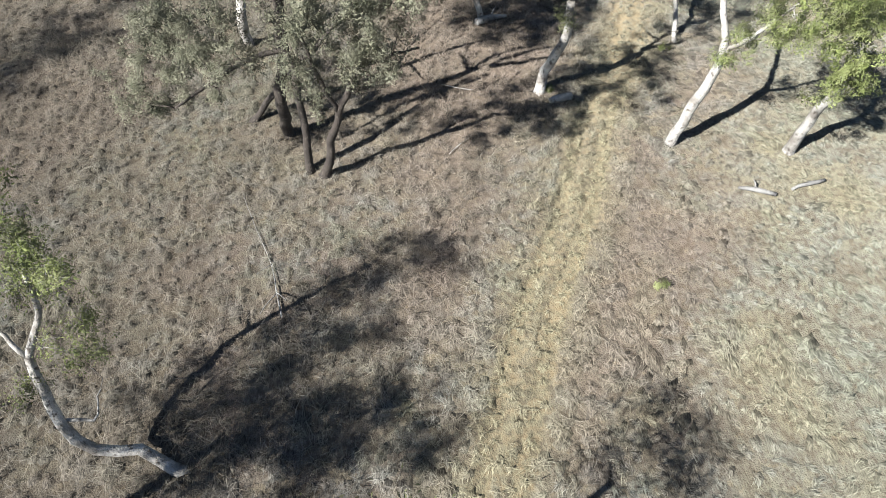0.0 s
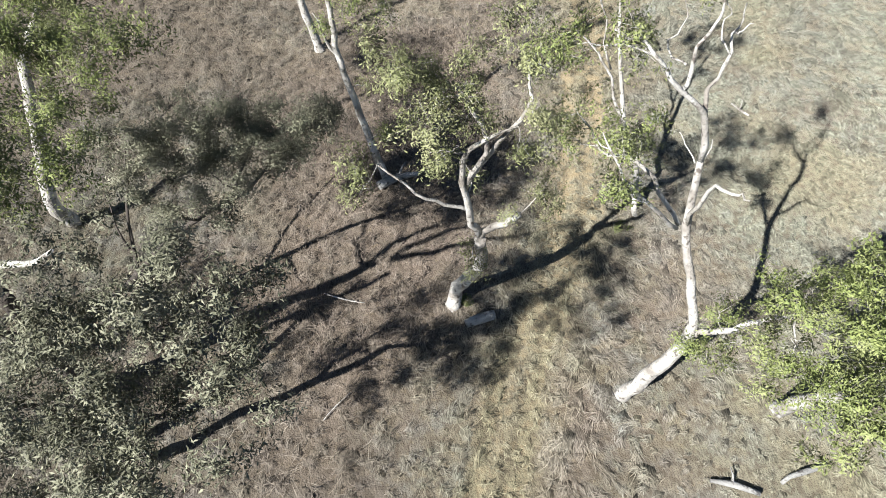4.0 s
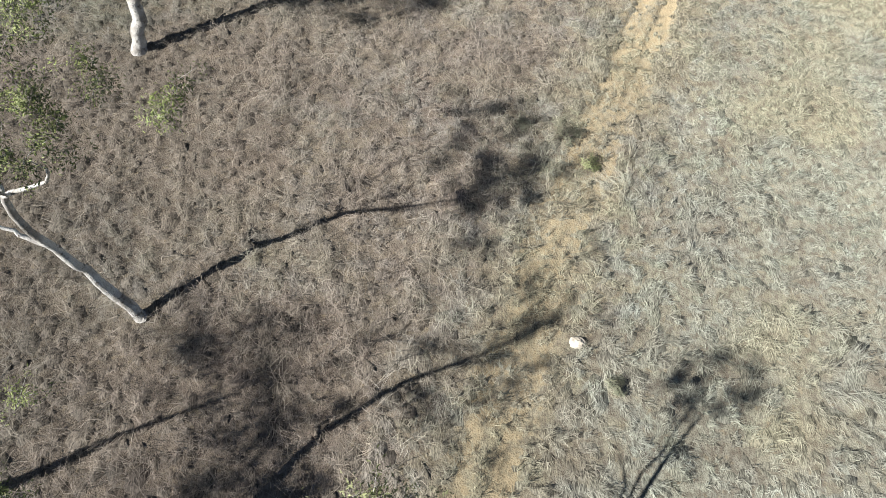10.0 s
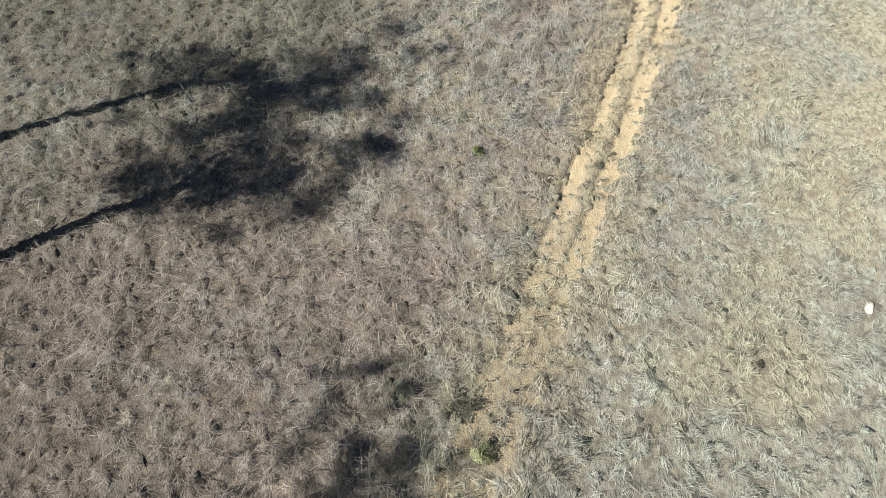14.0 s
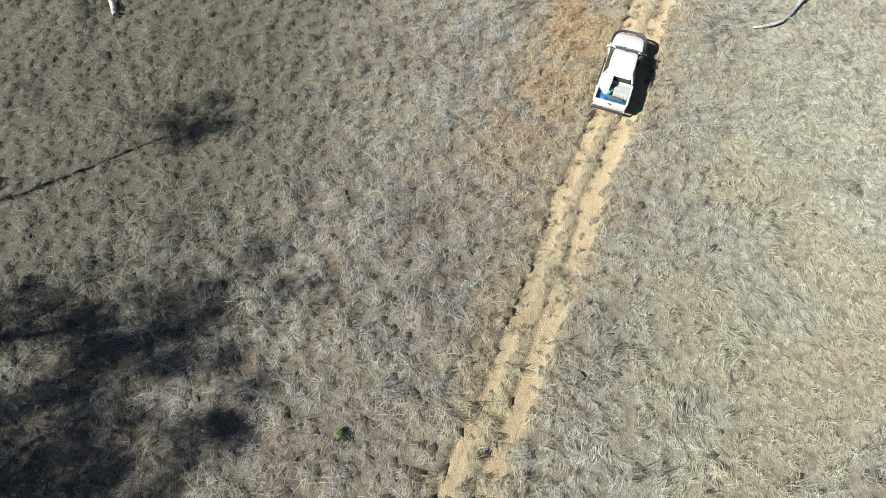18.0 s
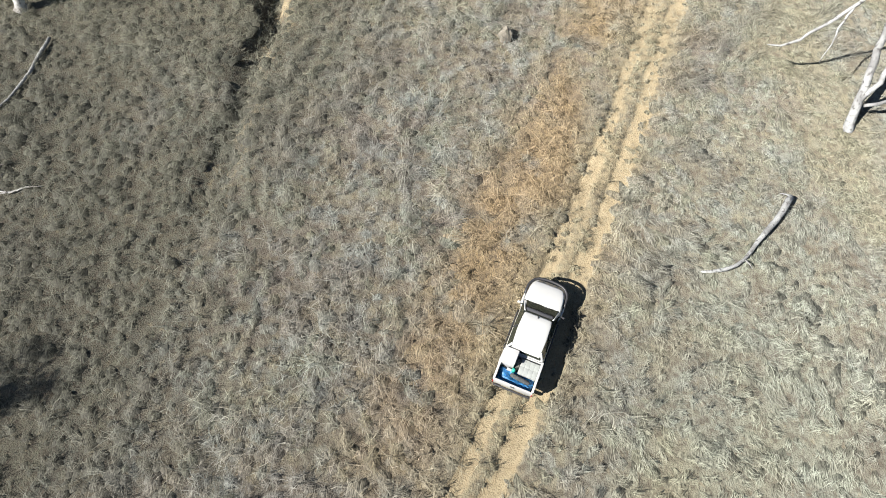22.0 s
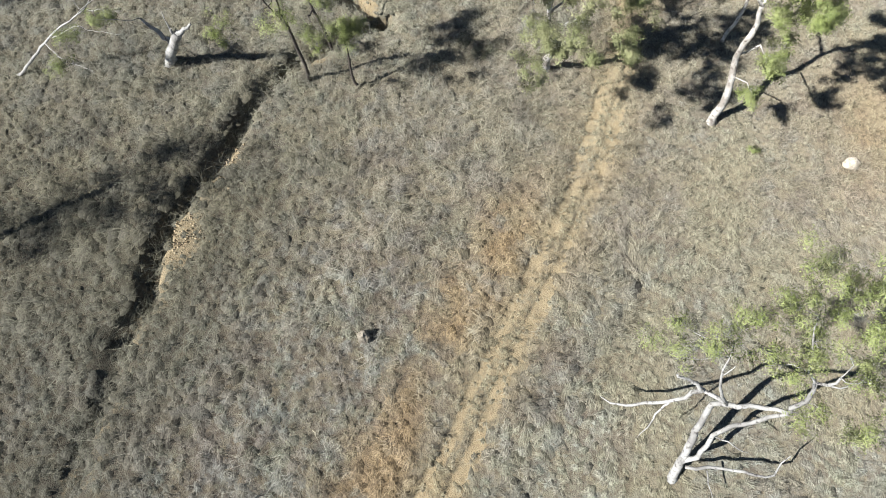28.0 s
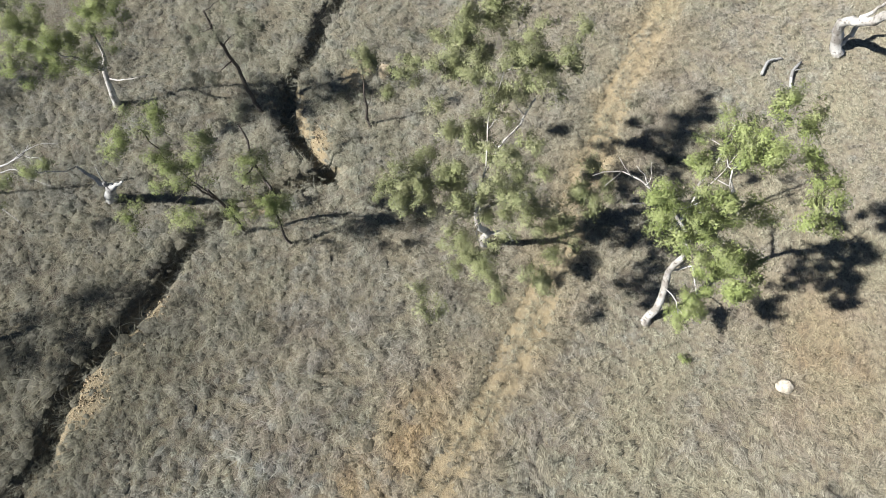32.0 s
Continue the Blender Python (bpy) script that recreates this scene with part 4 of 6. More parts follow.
eucalypt("dark leaning tree with grey crown over the gully", "dark", "grey",
         [[(-3.6, 59.7, 0.0, 0.18), (-4.5, 60.4, 4.0, 0.14), (-5.3, 60.6, 7.0, 0.10), (-5.4, 60.7, 9.0, 0.05)]],
         [(-3.6, 60.0, 9.0, 1.5), (-5.8, 59.6, 8.0, 1.3), (-3.0, 61.1, 7.0, 1.2), (-6.0, 58.2, 5.0, 1.0)], lush=1.6)
eucalypt("white gum with a full bright green crown", "white", "green",
         [[(-15.0, 58.0, 0.0, 0.28), (-14.3, 57.9, 2.0, 0.24), (-14.3, 58.4, 3.4, 0.18), (-13.4, 58.6, 5.5, 0.10), (-12.6, 58.2, 8.0, 0.06)],
          [(-14.2, 58.5, 3.4, 0.11), (-14.9, 57.6, 6.0, 0.08), (-14.7, 56.1, 9.0, 0.05)],
          [(-14.3, 58.3, 3.0, 0.07), (-12.3, 58.1, 3.6, 0.04), (-10.6, 58.4, 4.0, 0.01)]],
         [(-11.5, 56.0, 10.5, 1.7), (-13.9, 55.6, 10.5, 1.5), (-11.1, 56.6, 9.0, 1.5), (-9.9, 57.3, 11.0, 1.5), (-15.1, 54.4, 9.0, 1.2), (-13.6, 55.6, 8.5, 1.0), (-15.2, 56.7, 11.0, 1.4)], 1, lush=1.9)
eucalypt("broad gum with pale trunk and olive crown over the track", "white", "olive",
         [[(15.5, 51.8, 0.0, 0.30), (15.5, 51.3, 2.0, 0.27), (15.7, 51.0, 3.5, 0.22), (14.9, 50.6, 5.5, 0.18), (14.8, 51.1, 8.0, 0.09), (14.9, 51.8, 10.5, 0.05), (14.6, 53.6, 12.2, 0.035), (14.9, 54.9, 13.5, 0.025), (15.1, 55.5, 15.0, 0.015)],
          [(14.9, 52.4, 9.0, 0.08), (16.0, 54.3, 10.3, 0.07), (17.0, 56.1, 11.5, 0.04)],
          [(15.7, 51.0, 3.5, 0.13), (16.8, 50.9, 4.2, 0.11), (17.3, 50.4, 4.3, 0.07)],
          [(14.9, 50.9, 6.5, 0.09), (16.1, 51.1, 8.0, 0.07), (18.8, 50.7, 9.0, 0.04)],
          [(14.8, 51.1, 8.0, 0.07), (12.4, 50.9, 9.0, 0.04)]],
         [(10.6, 49.2, 11.5, 1.4), (12.7, 49.3, 10.8, 1.6), (13.5, 53.4, 10.0, 1.6), (16.2, 50.4, 12.8, 1.6), (16.8, 48.9, 10.0, 1.4), (19.6, 49.2, 8.5, 1.3), (20.8, 52.1, 9.0, 1.4), (13.9, 47.8, 8.5, 0.9), (13.5, 43.5, 10.0, 0.8), (16.9, 46.0, 9.8, 1.2), (18.5, 46.8, 9.0, 0.9), (15.0, 56.3, 15.0, 1.6), (16.9, 54.0, 16.0, 1.4), (13.4, 56.8, 15.0, 1.6), (13.0, 54.6, 13.5, 1.6), (17.8, 56.4, 15.5, 1.3), (11.4, 56.6, 13.5, 1.4), (15.4, 55.1, 12.5, 1.2), (9.5, 54.8, 12.9, 1.0), (7.5, 56.3, 12.0, 0.9), (13.4, 58.3, 15.5, 1.6), (14.2, 50.6, 9.5, 1.3), (12.0, 50.8, 10.5, 1.3), (17.6, 51.4, 9.5, 1.2), (14.6, 47.0, 7.0, 0.9)], 1.2, leaf_size=0.14, loose=0.13, lush=1.8)
eucalypt("tall white gum with yellow-green clumps and bare twigs", "white", "green",
         [[(27.2, 48.3, 0.0, 0.29), (27.1, 50.1, 4.5, 0.2), (27.3, 50.5, 7.0, 0.16), (27.0, 50.7, 8.3, 0.13)],
          [(27.0, 50.7, 8.3, 0.12), (25.3, 51.3, 10.0, 0.09), (23.6, 51.5, 11.5, 0.06), (22.0, 51.9, 12.0, 0.04), (20.5, 51.3, 12.0, 0.01)],
          [(23.6, 51.5, 11.5, 0.05), (22.5, 51.7, 13.0, 0.02)],
          [(25.3, 51.3, 10.0, 0.05), (24.2, 50.3, 10.5, 0.03), (23.3, 49.5, 10.8, 0.01)],
          [(23.4, 51.5, 11.6, 0.03), (23.3, 52.2, 12.8, 0.01)],
          [(22.0, 51.9, 12.0, 0.02), (21.2, 50.8, 12.0, 0.01)],
          [(24.5, 51.4, 10.8, 0.03), (22.8, 50.4, 11.4, 0.01)],
          [(22.6, 51.7, 11.9, 0.03), (21.6, 52.2, 12.8, 0.01)],
          [(27.0, 50.7, 8.3, 0.14), (27.8, 50.8, 10.0, 0.10), (27.5, 50.7, 13.0, 0.07), (26.2, 50.7, 15.5, 0.04)],
          [(27.1, 50.1, 4.5, 0.09), (28.2, 50.3, 5.5, 0.06), (28.5, 47.7, 5.8, 0.03)]],
         [(27.6, 47.0, 6.8, 0.7), (27.3, 48.8, 10.0, 0.7), (27.6, 47.1, 11.8, 0.8), (28.1, 46.9, 12.1, 0.8), (28.7, 47.9, 11.5, 0.7), (23.6, 48.5, 16.0, 1.0), (24.5, 48.9, 13.0, 0.9), (26.3, 48.2, 14.0, 0.9), (25.0, 48.6, 15.5, 1.1), (25.8, 48.8, 15.0, 0.9), (27.4, 51.7, 16.5, 1.0), (25.4, 51.5, 15.0, 0.9), (28.1, 52.8, 17.8, 1.0), (27.1, 51.0, 17.1, 0.9), (28.3, 47.4, 4.0, 0.6), (28.0, 48.7, 7.5, 0.7), (28.7, 50.0, 13.5, 0.7), (25.3, 47.8, 13.4, 0.8), (29.8, 51.0, 16.5, 0.8), (30.2, 49.0, 16.0, 0.8), (27.7, 46.8, 8.0, 0.6)], 1.1, leaf_size=0.14, loose=0.12, lush=2.0)
eucalypt("slim white-stemmed gum with thin foliage behind a larger gum", "white", "green",
         [[(28.6, 55.6, 0.0, 0.14), (28.7, 55.8, 4.0, 0.11), (28.7, 56.6, 8.0, 0.07), (28.5, 57.2, 10.5, 0.03)],
          [(28.7, 55.8, 4.0, 0.06), (29.4, 56.4, 7.0, 0.04), (29.8, 57.0, 9.0, 0.02)]],
         [(28.4, 57.4, 10.8, 0.8), (29.9, 57.2, 9.4, 0.7), (29.3, 56.0, 8.2, 0.5), (27.8, 56.8, 9.6, 0.5)], 0.7, lush=1.3)
eucalypt("gum standing far back in the shaded pasture", "white", "olive",
         [[(-69.0, -41.0, 0.0, 0.32), (-68.7, -40.7, 5.0, 0.26), (-68.2, -40.2, 9.0, 0.16)]],
         [(-68.0, -40.2, 12.0, 2.0), (-65.5, -39.0, 12.0, 1.8), (-70.0, -42.0, 12.0, 1.8), (-66.0, -42.0, 11.0, 1.6), (-63.0, -37.8, 12.0, 1.5)], 0.8, leaf_size=0.17, loose=0.3)
eucalypt("gum standing back beyond the gully", "white", "olive",
         [[(-38.6, 50.6, 0.0, 0.32), (-38.2, 50.9, 5.0, 0.26), (-37.6, 51.4, 9.0, 0.16)]],
         [(-37.5, 51.6, 12.0, 1.8), (-39.5, 50.6, 12.0, 1.7), (-36.0, 53.5, 12.0, 1.7), (-35.5, 50.5, 11.0, 1.4)], 0.8, leaf_size=0.17, loose=0.3)
eucalypt("massive forked white gum on bare ground", "white", "olive",
         [[(41.5, 74.8, 0.0, 0.45), (40.1, 74.8, 3.0, 0.38), (41.2, 71.5, 8.0, 0.30)],
          [(41.6, 75.0, 0.6, 0.22), (41.8, 75.6, 2.5, 0.18), (42.4, 75.9, 4.0, 0.13), (43.0, 72.0, 8.0, 0.08)]],
         [(41.0, 72.0, 13.0, 2.0), (43.0, 74.0, 13.0, 2.0), (44.0, 71.0, 12.0, 2.0)])
eucalypt("crooked white gum with a trunk lying low before it rises", "white", "green",
         [[(-43.9, -62.6, 0.0, 0.24), (-45.3, -61.6, 0.7, 0.22), (-46.6, -61.6, 1.4, 0.21), (-47.3, -60.9, 2.6, 0.20), (-47.3, -60.2, 4.0, 0.18), (-47.3, -59.5, 5.2, 0.14), (-46.1, -59.0, 7.0, 0.10), (-45.5, -58.9, 9.0, 0.05)],
          [(-47.3, -59.5, 5.2, 0.10), (-47.9, -58.9, 6.0, 0.06)],
          [(-47.2, -60.8, 2.6, 0.07), (-46.3, -60.9, 2.4, 0.05), (-45.8, -60.1, 3.2, 0.02)]],
         [(-45.6, -58.5, 9.0, 1.1), (-45.1, -57.9, 9.0, 0.9), (-45.2, -59.9, 6.5, 1.0), (-46.2, -58.6, 8.5, 0.9), (-45.1, -60.0, 5.0, 0.7), (-47.9, -60.3, 4.5, 0.6), (-45.2, -59.2, 6.0, 0.7), (-45.5, -59.5, 11.5, 1.5), (-43.5, -60.5, 12.0, 1.2)], 0.6)
eucalypt("tall eucalypt standing back in dry grass", "white", "olive",
         [[(-52.5, -66.5, 0.0, 0.32), (-52.3, -66.4, 5.0, 0.26), (-52.0, -66.0, 9.0, 0.16)]],
         [(-52.0, -66.0, 12.0, 1.8), (-50.3, -65.0, 12.0, 1.6), (-53.0, -64.5, 11.0, 1.7), (-51.0, -67.5, 11.0, 1.7), (-54.0, -67.0, 12.0, 1.6), (-52.3, -63.1, 13.0, 1.7), (-51.3, -69.0, 13.0, 1.7), (-49.0, -69.5, 12.5, 1.5), (-47.8, -60.8, 13.0, 1.3), (-55.5, -68.5, 13.0, 1.6), (-53.8, -70.0, 13.0, 1.4), (-57.3, -66.2, 12.3, 1.3), (-57.4, -68.9, 12.4, 1.3), (-48.8, -67.4, 12.2, 1.3)], 1.0, leaf_size=0.17, loose=0.3)
eucalypt("eucalypt whose crown shades the first bend of track", "white", "olive",
         [[(-38.0, -71.5, 0.0, 0.28), (-37.6, -71.0, 5.0, 0.22), (-37.0, -70.0, 8.5, 0.12)]],
         [(-37.0, -69.6, 11.0, 1.5), (-35.8, -70.6, 10.5, 1.2), (-38.2, -70.5, 11.0, 1.3)], 0.8, leaf_size=0.17, loose=0.3)
eucalypt("thin bare-stemmed sapling above the gully", "dark", "grey",
         [[(5.2, 59.9, 0.0, 0.10), (5.1, 60.1, 2.2, 0.08), (5.1, 60.3, 4.6, 0.05), (5.0, 60.8, 6.0, 0.02)],
          [(5.1, 60.1, 2.2, 0.04), (5.6, 60.8, 3.4, 0.01)]],
         [(5.0, 60.8, 6.0, 0.5)], 1)


# ---- logs, stumps, rocks, shrubs ----
def fallen(name, label, category, pts, bark="dead", stubs=(), lift=0.6):
    """A limb or log that lies on the ground: (x, y, radius) along it, and stubs as (x, y, height, radius) from a point of it."""
    x0, y0, _ = pts[0]
    base = Vector((x0, y0, ground_at(x0, y0)))
    bm = bmesh.new()
    line = [Vector((x, y, ground_at(x, y) + r * lift + 0.12)) - base for x, y, r in pts]
    tube(bm, line, [r for *_, r in pts], 8, 0.12)
    for k, x, y, h, r in stubs:
        p = line[k]
        e = Vector((x, y, ground_at(x, y) + h)) - base
        tube(bm, [p, p.lerp(e, 0.5) + Vector((0, 0, 0.08)), e], [r, r * 0.7, r * 0.25], 6, 0.15)
    me = bpy.data.meshes.new(name)
    bm.to_mesh(me)
    bm.free()
    me.materials.append(BARK[bark])
    ob = new(name, me)
    ob.location = base
    return tagged(ob, label, category)


STONE = plain("pale_stone", (0.5, 0.45, 0.37), 0.95, 0, 3.0, 0.5, 0.9)
ROUGH_ROCK = plain("rough_grey_rock", (0.19, 0.175, 0.14), 0.95, 0, 2.2, 0.7, 1.0)
MOUND_TAN = plain("tan_mound", (0.3, 0.25, 0.17), 0.95, 0, 4.0, 0.4, 0.9)
MOUND = plain("weathered_mound", (0.2, 0.18, 0.145), 0.95, 0, 4.0, 0.4, 0.9)


def rock(name, label, category, x, y, sx, sy, sz, material, turn=0, rough=0.3, group=""):
    bm = bmesh.new()
    bmesh.ops.create_icosphere(bm, subdivisions=3, radius=1.0)
    for v in bm.verts:
        n = noise.fractal(v.co * 1.3 + Vector((x, y, 0)), 1.0, 2.0, 4)
        v.co *= 1 + rough * n
        v.co = Vector((v.co.x * sx, v.co.y * sy, max(v.co.z, -0.25) * sz))
    for f in bm.faces:
        f.smooth = rough < 0.2
    me = bpy.data.meshes.new(name)
    bm.to_mesh(me)
    bm.free()
    me.materials.append(material)
    ob = new(name, me)
    ob.matrix_basis = pose(x, y, ground_at(x, y) + 0.1 * sz, 0, 0, turn)
    return tagged(ob, label, category, group)


def shrub(label, x, y, size, leaf, bark="dark", count=16, dense=30):
    base = Vector((x, y, ground_at(x, y)))
    ob = thing("shrub", base, label, "shrub", "shrubs")
    bm, ends = bmesh.new(), []
    for _ in range(count):
        a, s = random.uniform(0, 6.28), size * random.uniform(0.5, 1.0)
        e = Vector((math.cos(a) * s * 0.8, math.sin(a) * s * 0.8, s * random.uniform(0.45, 1.0)))
        tube(bm, [Vector((0, 0, -0.05)), e * 0.5 + Vector((0, 0, 0.1 * s)), e], [0.018, 0.011, 0.004], 4, 0.15)
        ends += [e, e * 0.75]
    tagged(part("stem_cluster", bm, BARK[bark], ob), kind="stuff")
    foliage = new("foliage", leaves(ends, [Vector((0, 0, 0.2 * size))] * len(ends), 0.16 * size, dense, 0.09, LEAF[leaf]))
    foliage.parent = ob
    tagged(foliage, kind="stuff")
    return ob


fallen("fallen_log", "bleached broken log lying in pale grass", "log", [(-16.9, -53.3, 0.07), (-16.1, -53.6, 0.13), (-15.3, -54.1, 0.1)], stubs=[(1, -16.0, -53.0, 0.3, 0.06)])
fallen("fallen_log", "short weathered log lying in pale grass", "log", [(-14.3, -53.9, 0.07), (-13.3, -53.7, 0.11), (-12.3, -53.6, 0.08)])
fallen("dead_branch", "long thin dead branch lying in tufted grass", "branch", [(-41.8, -48.7, 0.008), (-41.2, -51, 0.013), (-40.4, -53.6, 0.018), (-40.2, -55.2, 0.03), (-40.0, -56.5, 0.05)], "dead", [(3, -39.7, -55.9, 0.5, 0.04), (2, -41.2, -54.4, 0.5, 0.02), (3, -40.9, -56.3, 0.35, 0.03), (1, -41.9, -51.6, 0.4, 0.012)])
fallen("stump_log", "grey rotting log among green tufts", "log", [(-24.5, -45.3, 0.2), (-23.9, -45.2, 0.24), (-23.2, -45.1, 0.2)], "dead")
fallen("hollow_log", "short thick hollow log beside a gum trunk", "log", [(-27.1, -37.3, 0.24), (-26.1, -36.9, 0.19), (-25.0, -36.8, 0.1)], "dead", [(1, -25.6, -36.3, 0.6, 0.07)], lift=0.8)
fallen("dead_stick", "small white upright dead stick in grass", "branch", [(-7.4, -35.2, 0.03), (-7.2, -35.8, 0.06), (-6.9, -36.3, 0.05)], "white", [(1, -7.0, -35.4, 0.5, 0.04), (1, -7.4, -35.9, 0.4, 0.03)])
fallen("dead_stick", "thin pale stick lying in mauve grass", "branch", [(-30.9, -48.2, 0.02), (-30.3, -47.7, 0.03), (-29.7, -47.3, 0.02)], "white")
fallen("dead_stick", "thin bleached stick lying across grass", "branch", [(-30.3, -42.6, 0.02), (-29.4, -43.1, 0.035), (-28.6, -43.4, 0.02)], "white")
fallen("fallen_limb", "slim silver fallen limb curving through grass", "branch", [(18.7, 19.8, 0.17), (17.6, 18.4, 0.15), (16.5, 17.3, 0.11), (15.6, 16.3, 0.08), (14.6, 15.8, 0.09), (13.5, 15.7, 0.05)], "dead", [(0, 18.2, 20.0, 0.35, 0.06), (3, 15.9, 15.8, 0.25, 0.04)], lift=1.3)
fallen("white_log", "thick white log lying in grey grass", "log", [(-24.1, 21.0, 0.11), (-23.6, 20.2, 0.13), (-23.3, 19.7, 0.14)], "white", lift=0.9)
fallen("white_log", "short pale log with a dark end", "log", [(-23.2, 19.3, 0.16), (-22.9, 18.7, 0.17), (-22.6, 18.0, 0.16)], "white", lift=0.9)
fallen("dead_branch", "tangle of thin bleached dead twigs", "branch", [(-21.5, 21.4, 0.03), (-21.1, 20.2, 0.04), (-20.2, 19.9, 0.05), (-19.5, 20.2, 0.04), (-18.7, 20.3, 0.02)], "white", [(1, -21.4, 22.1, 0.4, 0.03), (1, -20.7, 21.0, 0.3, 0.03), (2, -20.9, 19.6, 0.2, 0.03), (0, -20.9, 21.5, 0.25, 0.025)])
fallen("dead_branch", "long curved grey dead limb in shaded grass", "branch", [(-21.5, 30.6, 0.09), (-21.7, 28.8, 0.1), (-21.9, 27.2, 0.08), (-22.3, 25.9, 0.06), (-23.0, 24.9, 0.03)], "dead")
fallen("fallen_log", "bent bleached log on short grass", "log", [(35.2, 71.0, 0.12), (35.7, 72.4, 0.12), (36.5, 72.9, 0.1), (37.0, 73.1, 0.06)], "dead", lift=1.0)
fallen("fallen_log", "pale broken log on short grass", "log", [(37.5, 70.0, 0.1), (37.7, 71.8, 0.14), (38.4, 72.9, 0.12)], "dead", [(1, 38.8, 72.2, 0.4, 0.06)], lift=1.0)
fallen("fallen_log", "stubby bleached log end beside a white gum", "log", [(16.9, 55.9, 0.1), (17.7, 56.4, 0.12), (18.7, 56.0, 0.07)], "dead", lift=1.0)
rock("boulder", "large pale limestone boulder on bare grass", "rock", 36.3, 45.5, 0.6, 0.45, 0.45, STONE, 20, 0.25)
rock("termite_mound", "grey weathered termite mound in dry grass", "mound", 5.05, 30.85, 0.42, 0.4, 0.75, MOUND, 0, 0.25)
rock("termite_mound", "rounded tan termite mound above the gully", "mound", 5.1, 65.1, 0.6, 0.55, 1.0, MOUND_TAN, 0, 0.25)
rock("boulder", "big rough grey boulder under a thin black tree", "rock", -27.2, 6.4, 1.05, 0.8, 0.9, ROUGH_ROCK, 30, 0.6)
rock("stone", "small tan stone beside the wheel track", "rock", -11.2, -28.2, 0.32, 0.26, 0.25, STONE, 0, 0.3)
rock("stone", "small pale stone in bleached grass", "rock", -7.3, -46.4, 0.35, 0.25, 0.22, STONE, 40, 0.3)
rock("stone", "small whitish stone in bleached grass", "rock", 7.2, -14.3, 0.3, 0.16, 0.2, STONE, 60, 0.3)
for x, y, s, leaf in ((-10.4, -18.0, 0.75, "grey"), (-9.4, -19.6, 0.55, "olive"), (-12.4, -17.2, 0.5, "grey"), (-9.9, -30.0, 0.5, "grey")):
    shrub("low dark-leaved shrub beside the track", x, y, s, leaf)
for x, y, s in ((-8.8, -5.8, 0.35), (-23.0, -57.9, 0.5), (-24.3, -44.2, 0.4), (-16.2, -41.9, 0.5), (29.9, 46.2, 0.5)):
    shrub("small green weed in dry grass", x, y, s, "green", count=9)
for x, y, s in ((7.8, 70.0, 1.0), (6.4, 69.4, 0.8), (2.9, 61.9, 0.9), (4.0, 62.6, 0.7), (3.4, 60.7, 0.7), (10.7, 52.6, 0.8), (11.6, 53.2, 0.7), (9.4, 53.6, 0.7), (25.0, 66.0, 0.8), (26.3, 64.8, 0.7), (28.1, 61.1, 0.8), (26.9, 60.3, 0.7)):
    shrub("dense brown dry shrub", x, y, s, "grey", count=22, dense=16)


def earth_clods(x, y, spread, count, seed):
    """Lumps of dry earth that have broken from the gully's bank, in one mesh."""
    rng = np.random.default_rng(seed)
    tip = np.array([(1, 0, 0), (-1, 0, 0), (0, 1, 0), (0, -1, 0), (0, 0, 1), (0, 0, -1)], float)
    side = np.array([(0, 2, 4), (2, 1, 4), (1, 3, 4), (3, 0, 4), (2, 0, 5), (1, 2, 5), (3, 1, 5), (0, 3, 5)])
    cx, cy = x + rng.normal(0, spread[0], count), y + rng.normal(0, spread[1], count)
    r = rng.uniform(0.04, 0.13, count)
    v = tip[None] * rng.uniform(0.6, 1.3, (count, 6, 1)) * r[:, None, None] + np.stack([cx, cy, lie(cx, cy)[0] + 0.02], 1)[:, None]
    me = mesh_of("earth_clods", v.reshape(-1, 3), (side[None] + 6 * np.arange(count)[:, None, None]).reshape(-1, 3), CLOD)
    tagged(new("earth_clods", me), "crumbled tan earth clods on the gully bank", "earth", kind="stuff")


CLOD = plain("dry_earth_clod", (0.33, 0.265, 0.17), 0.95, 0, 5.0, 0.4)
earth_clods(-7.7, 36.6, (0.6, 1.1), 150, 3)
earth_clods(-6.0, 42.3, (0.45, 0.8), 80, 4)
earth_clods(1.5, 57.6, (0.5, 0.9), 90, 5)


# ---- the utility truck on the track ----
TURN = -22.5
UTE = pose(5.33, 12.38, ground_at(5.4, 12.3) + 0.02, 0, 0, TURN) @ Matrix.Scale(0.95, 4)
PAINT = plain("white_paint", (0.42, 0.42, 0.41), 0.3, 0, 2.0, 0.05, 0, 0.5)
TRIM = plain("black_plastic", (0.025, 0.025, 0.028), 0.55, 0, 8.0, 0.3)
RUBBER = plain("tyre_rubber", (0.02, 0.02, 0.02), 0.85, 0, 10.0, 0.3, 0.4)
ALLOY = plain("alloy", (0.55, 0.55, 0.55), 0.35, 0.9, 6.0, 0.2)
LAMP = plain("clear_lamp", (0.6, 0.62, 0.64), 0.15, 0.3, 20.0, 0.3)
RED = plain("red_lens", (0.35, 0.02, 0.02), 0.2, 0, 8.0, 0.2)
GREY = plain("grey_crate", (0.29, 0.305, 0.29), 0.6, 0, 5.0, 0.15)
LINER = plain("bed_liner", (0.06, 0.06, 0.065), 0.7, 0, 8.0, 0.3)
TARP = plain("blue_tarpaulin", (0.06, 0.28, 0.6), 0.35, 0, 5.0, 0.35, 0.3)
TEAL = plain("teal_plastic", (0.02, 0.3, 0.24), 0.4, 0, 6.0, 0.2)
GLASS, _, gb = shader("tinted_glass")
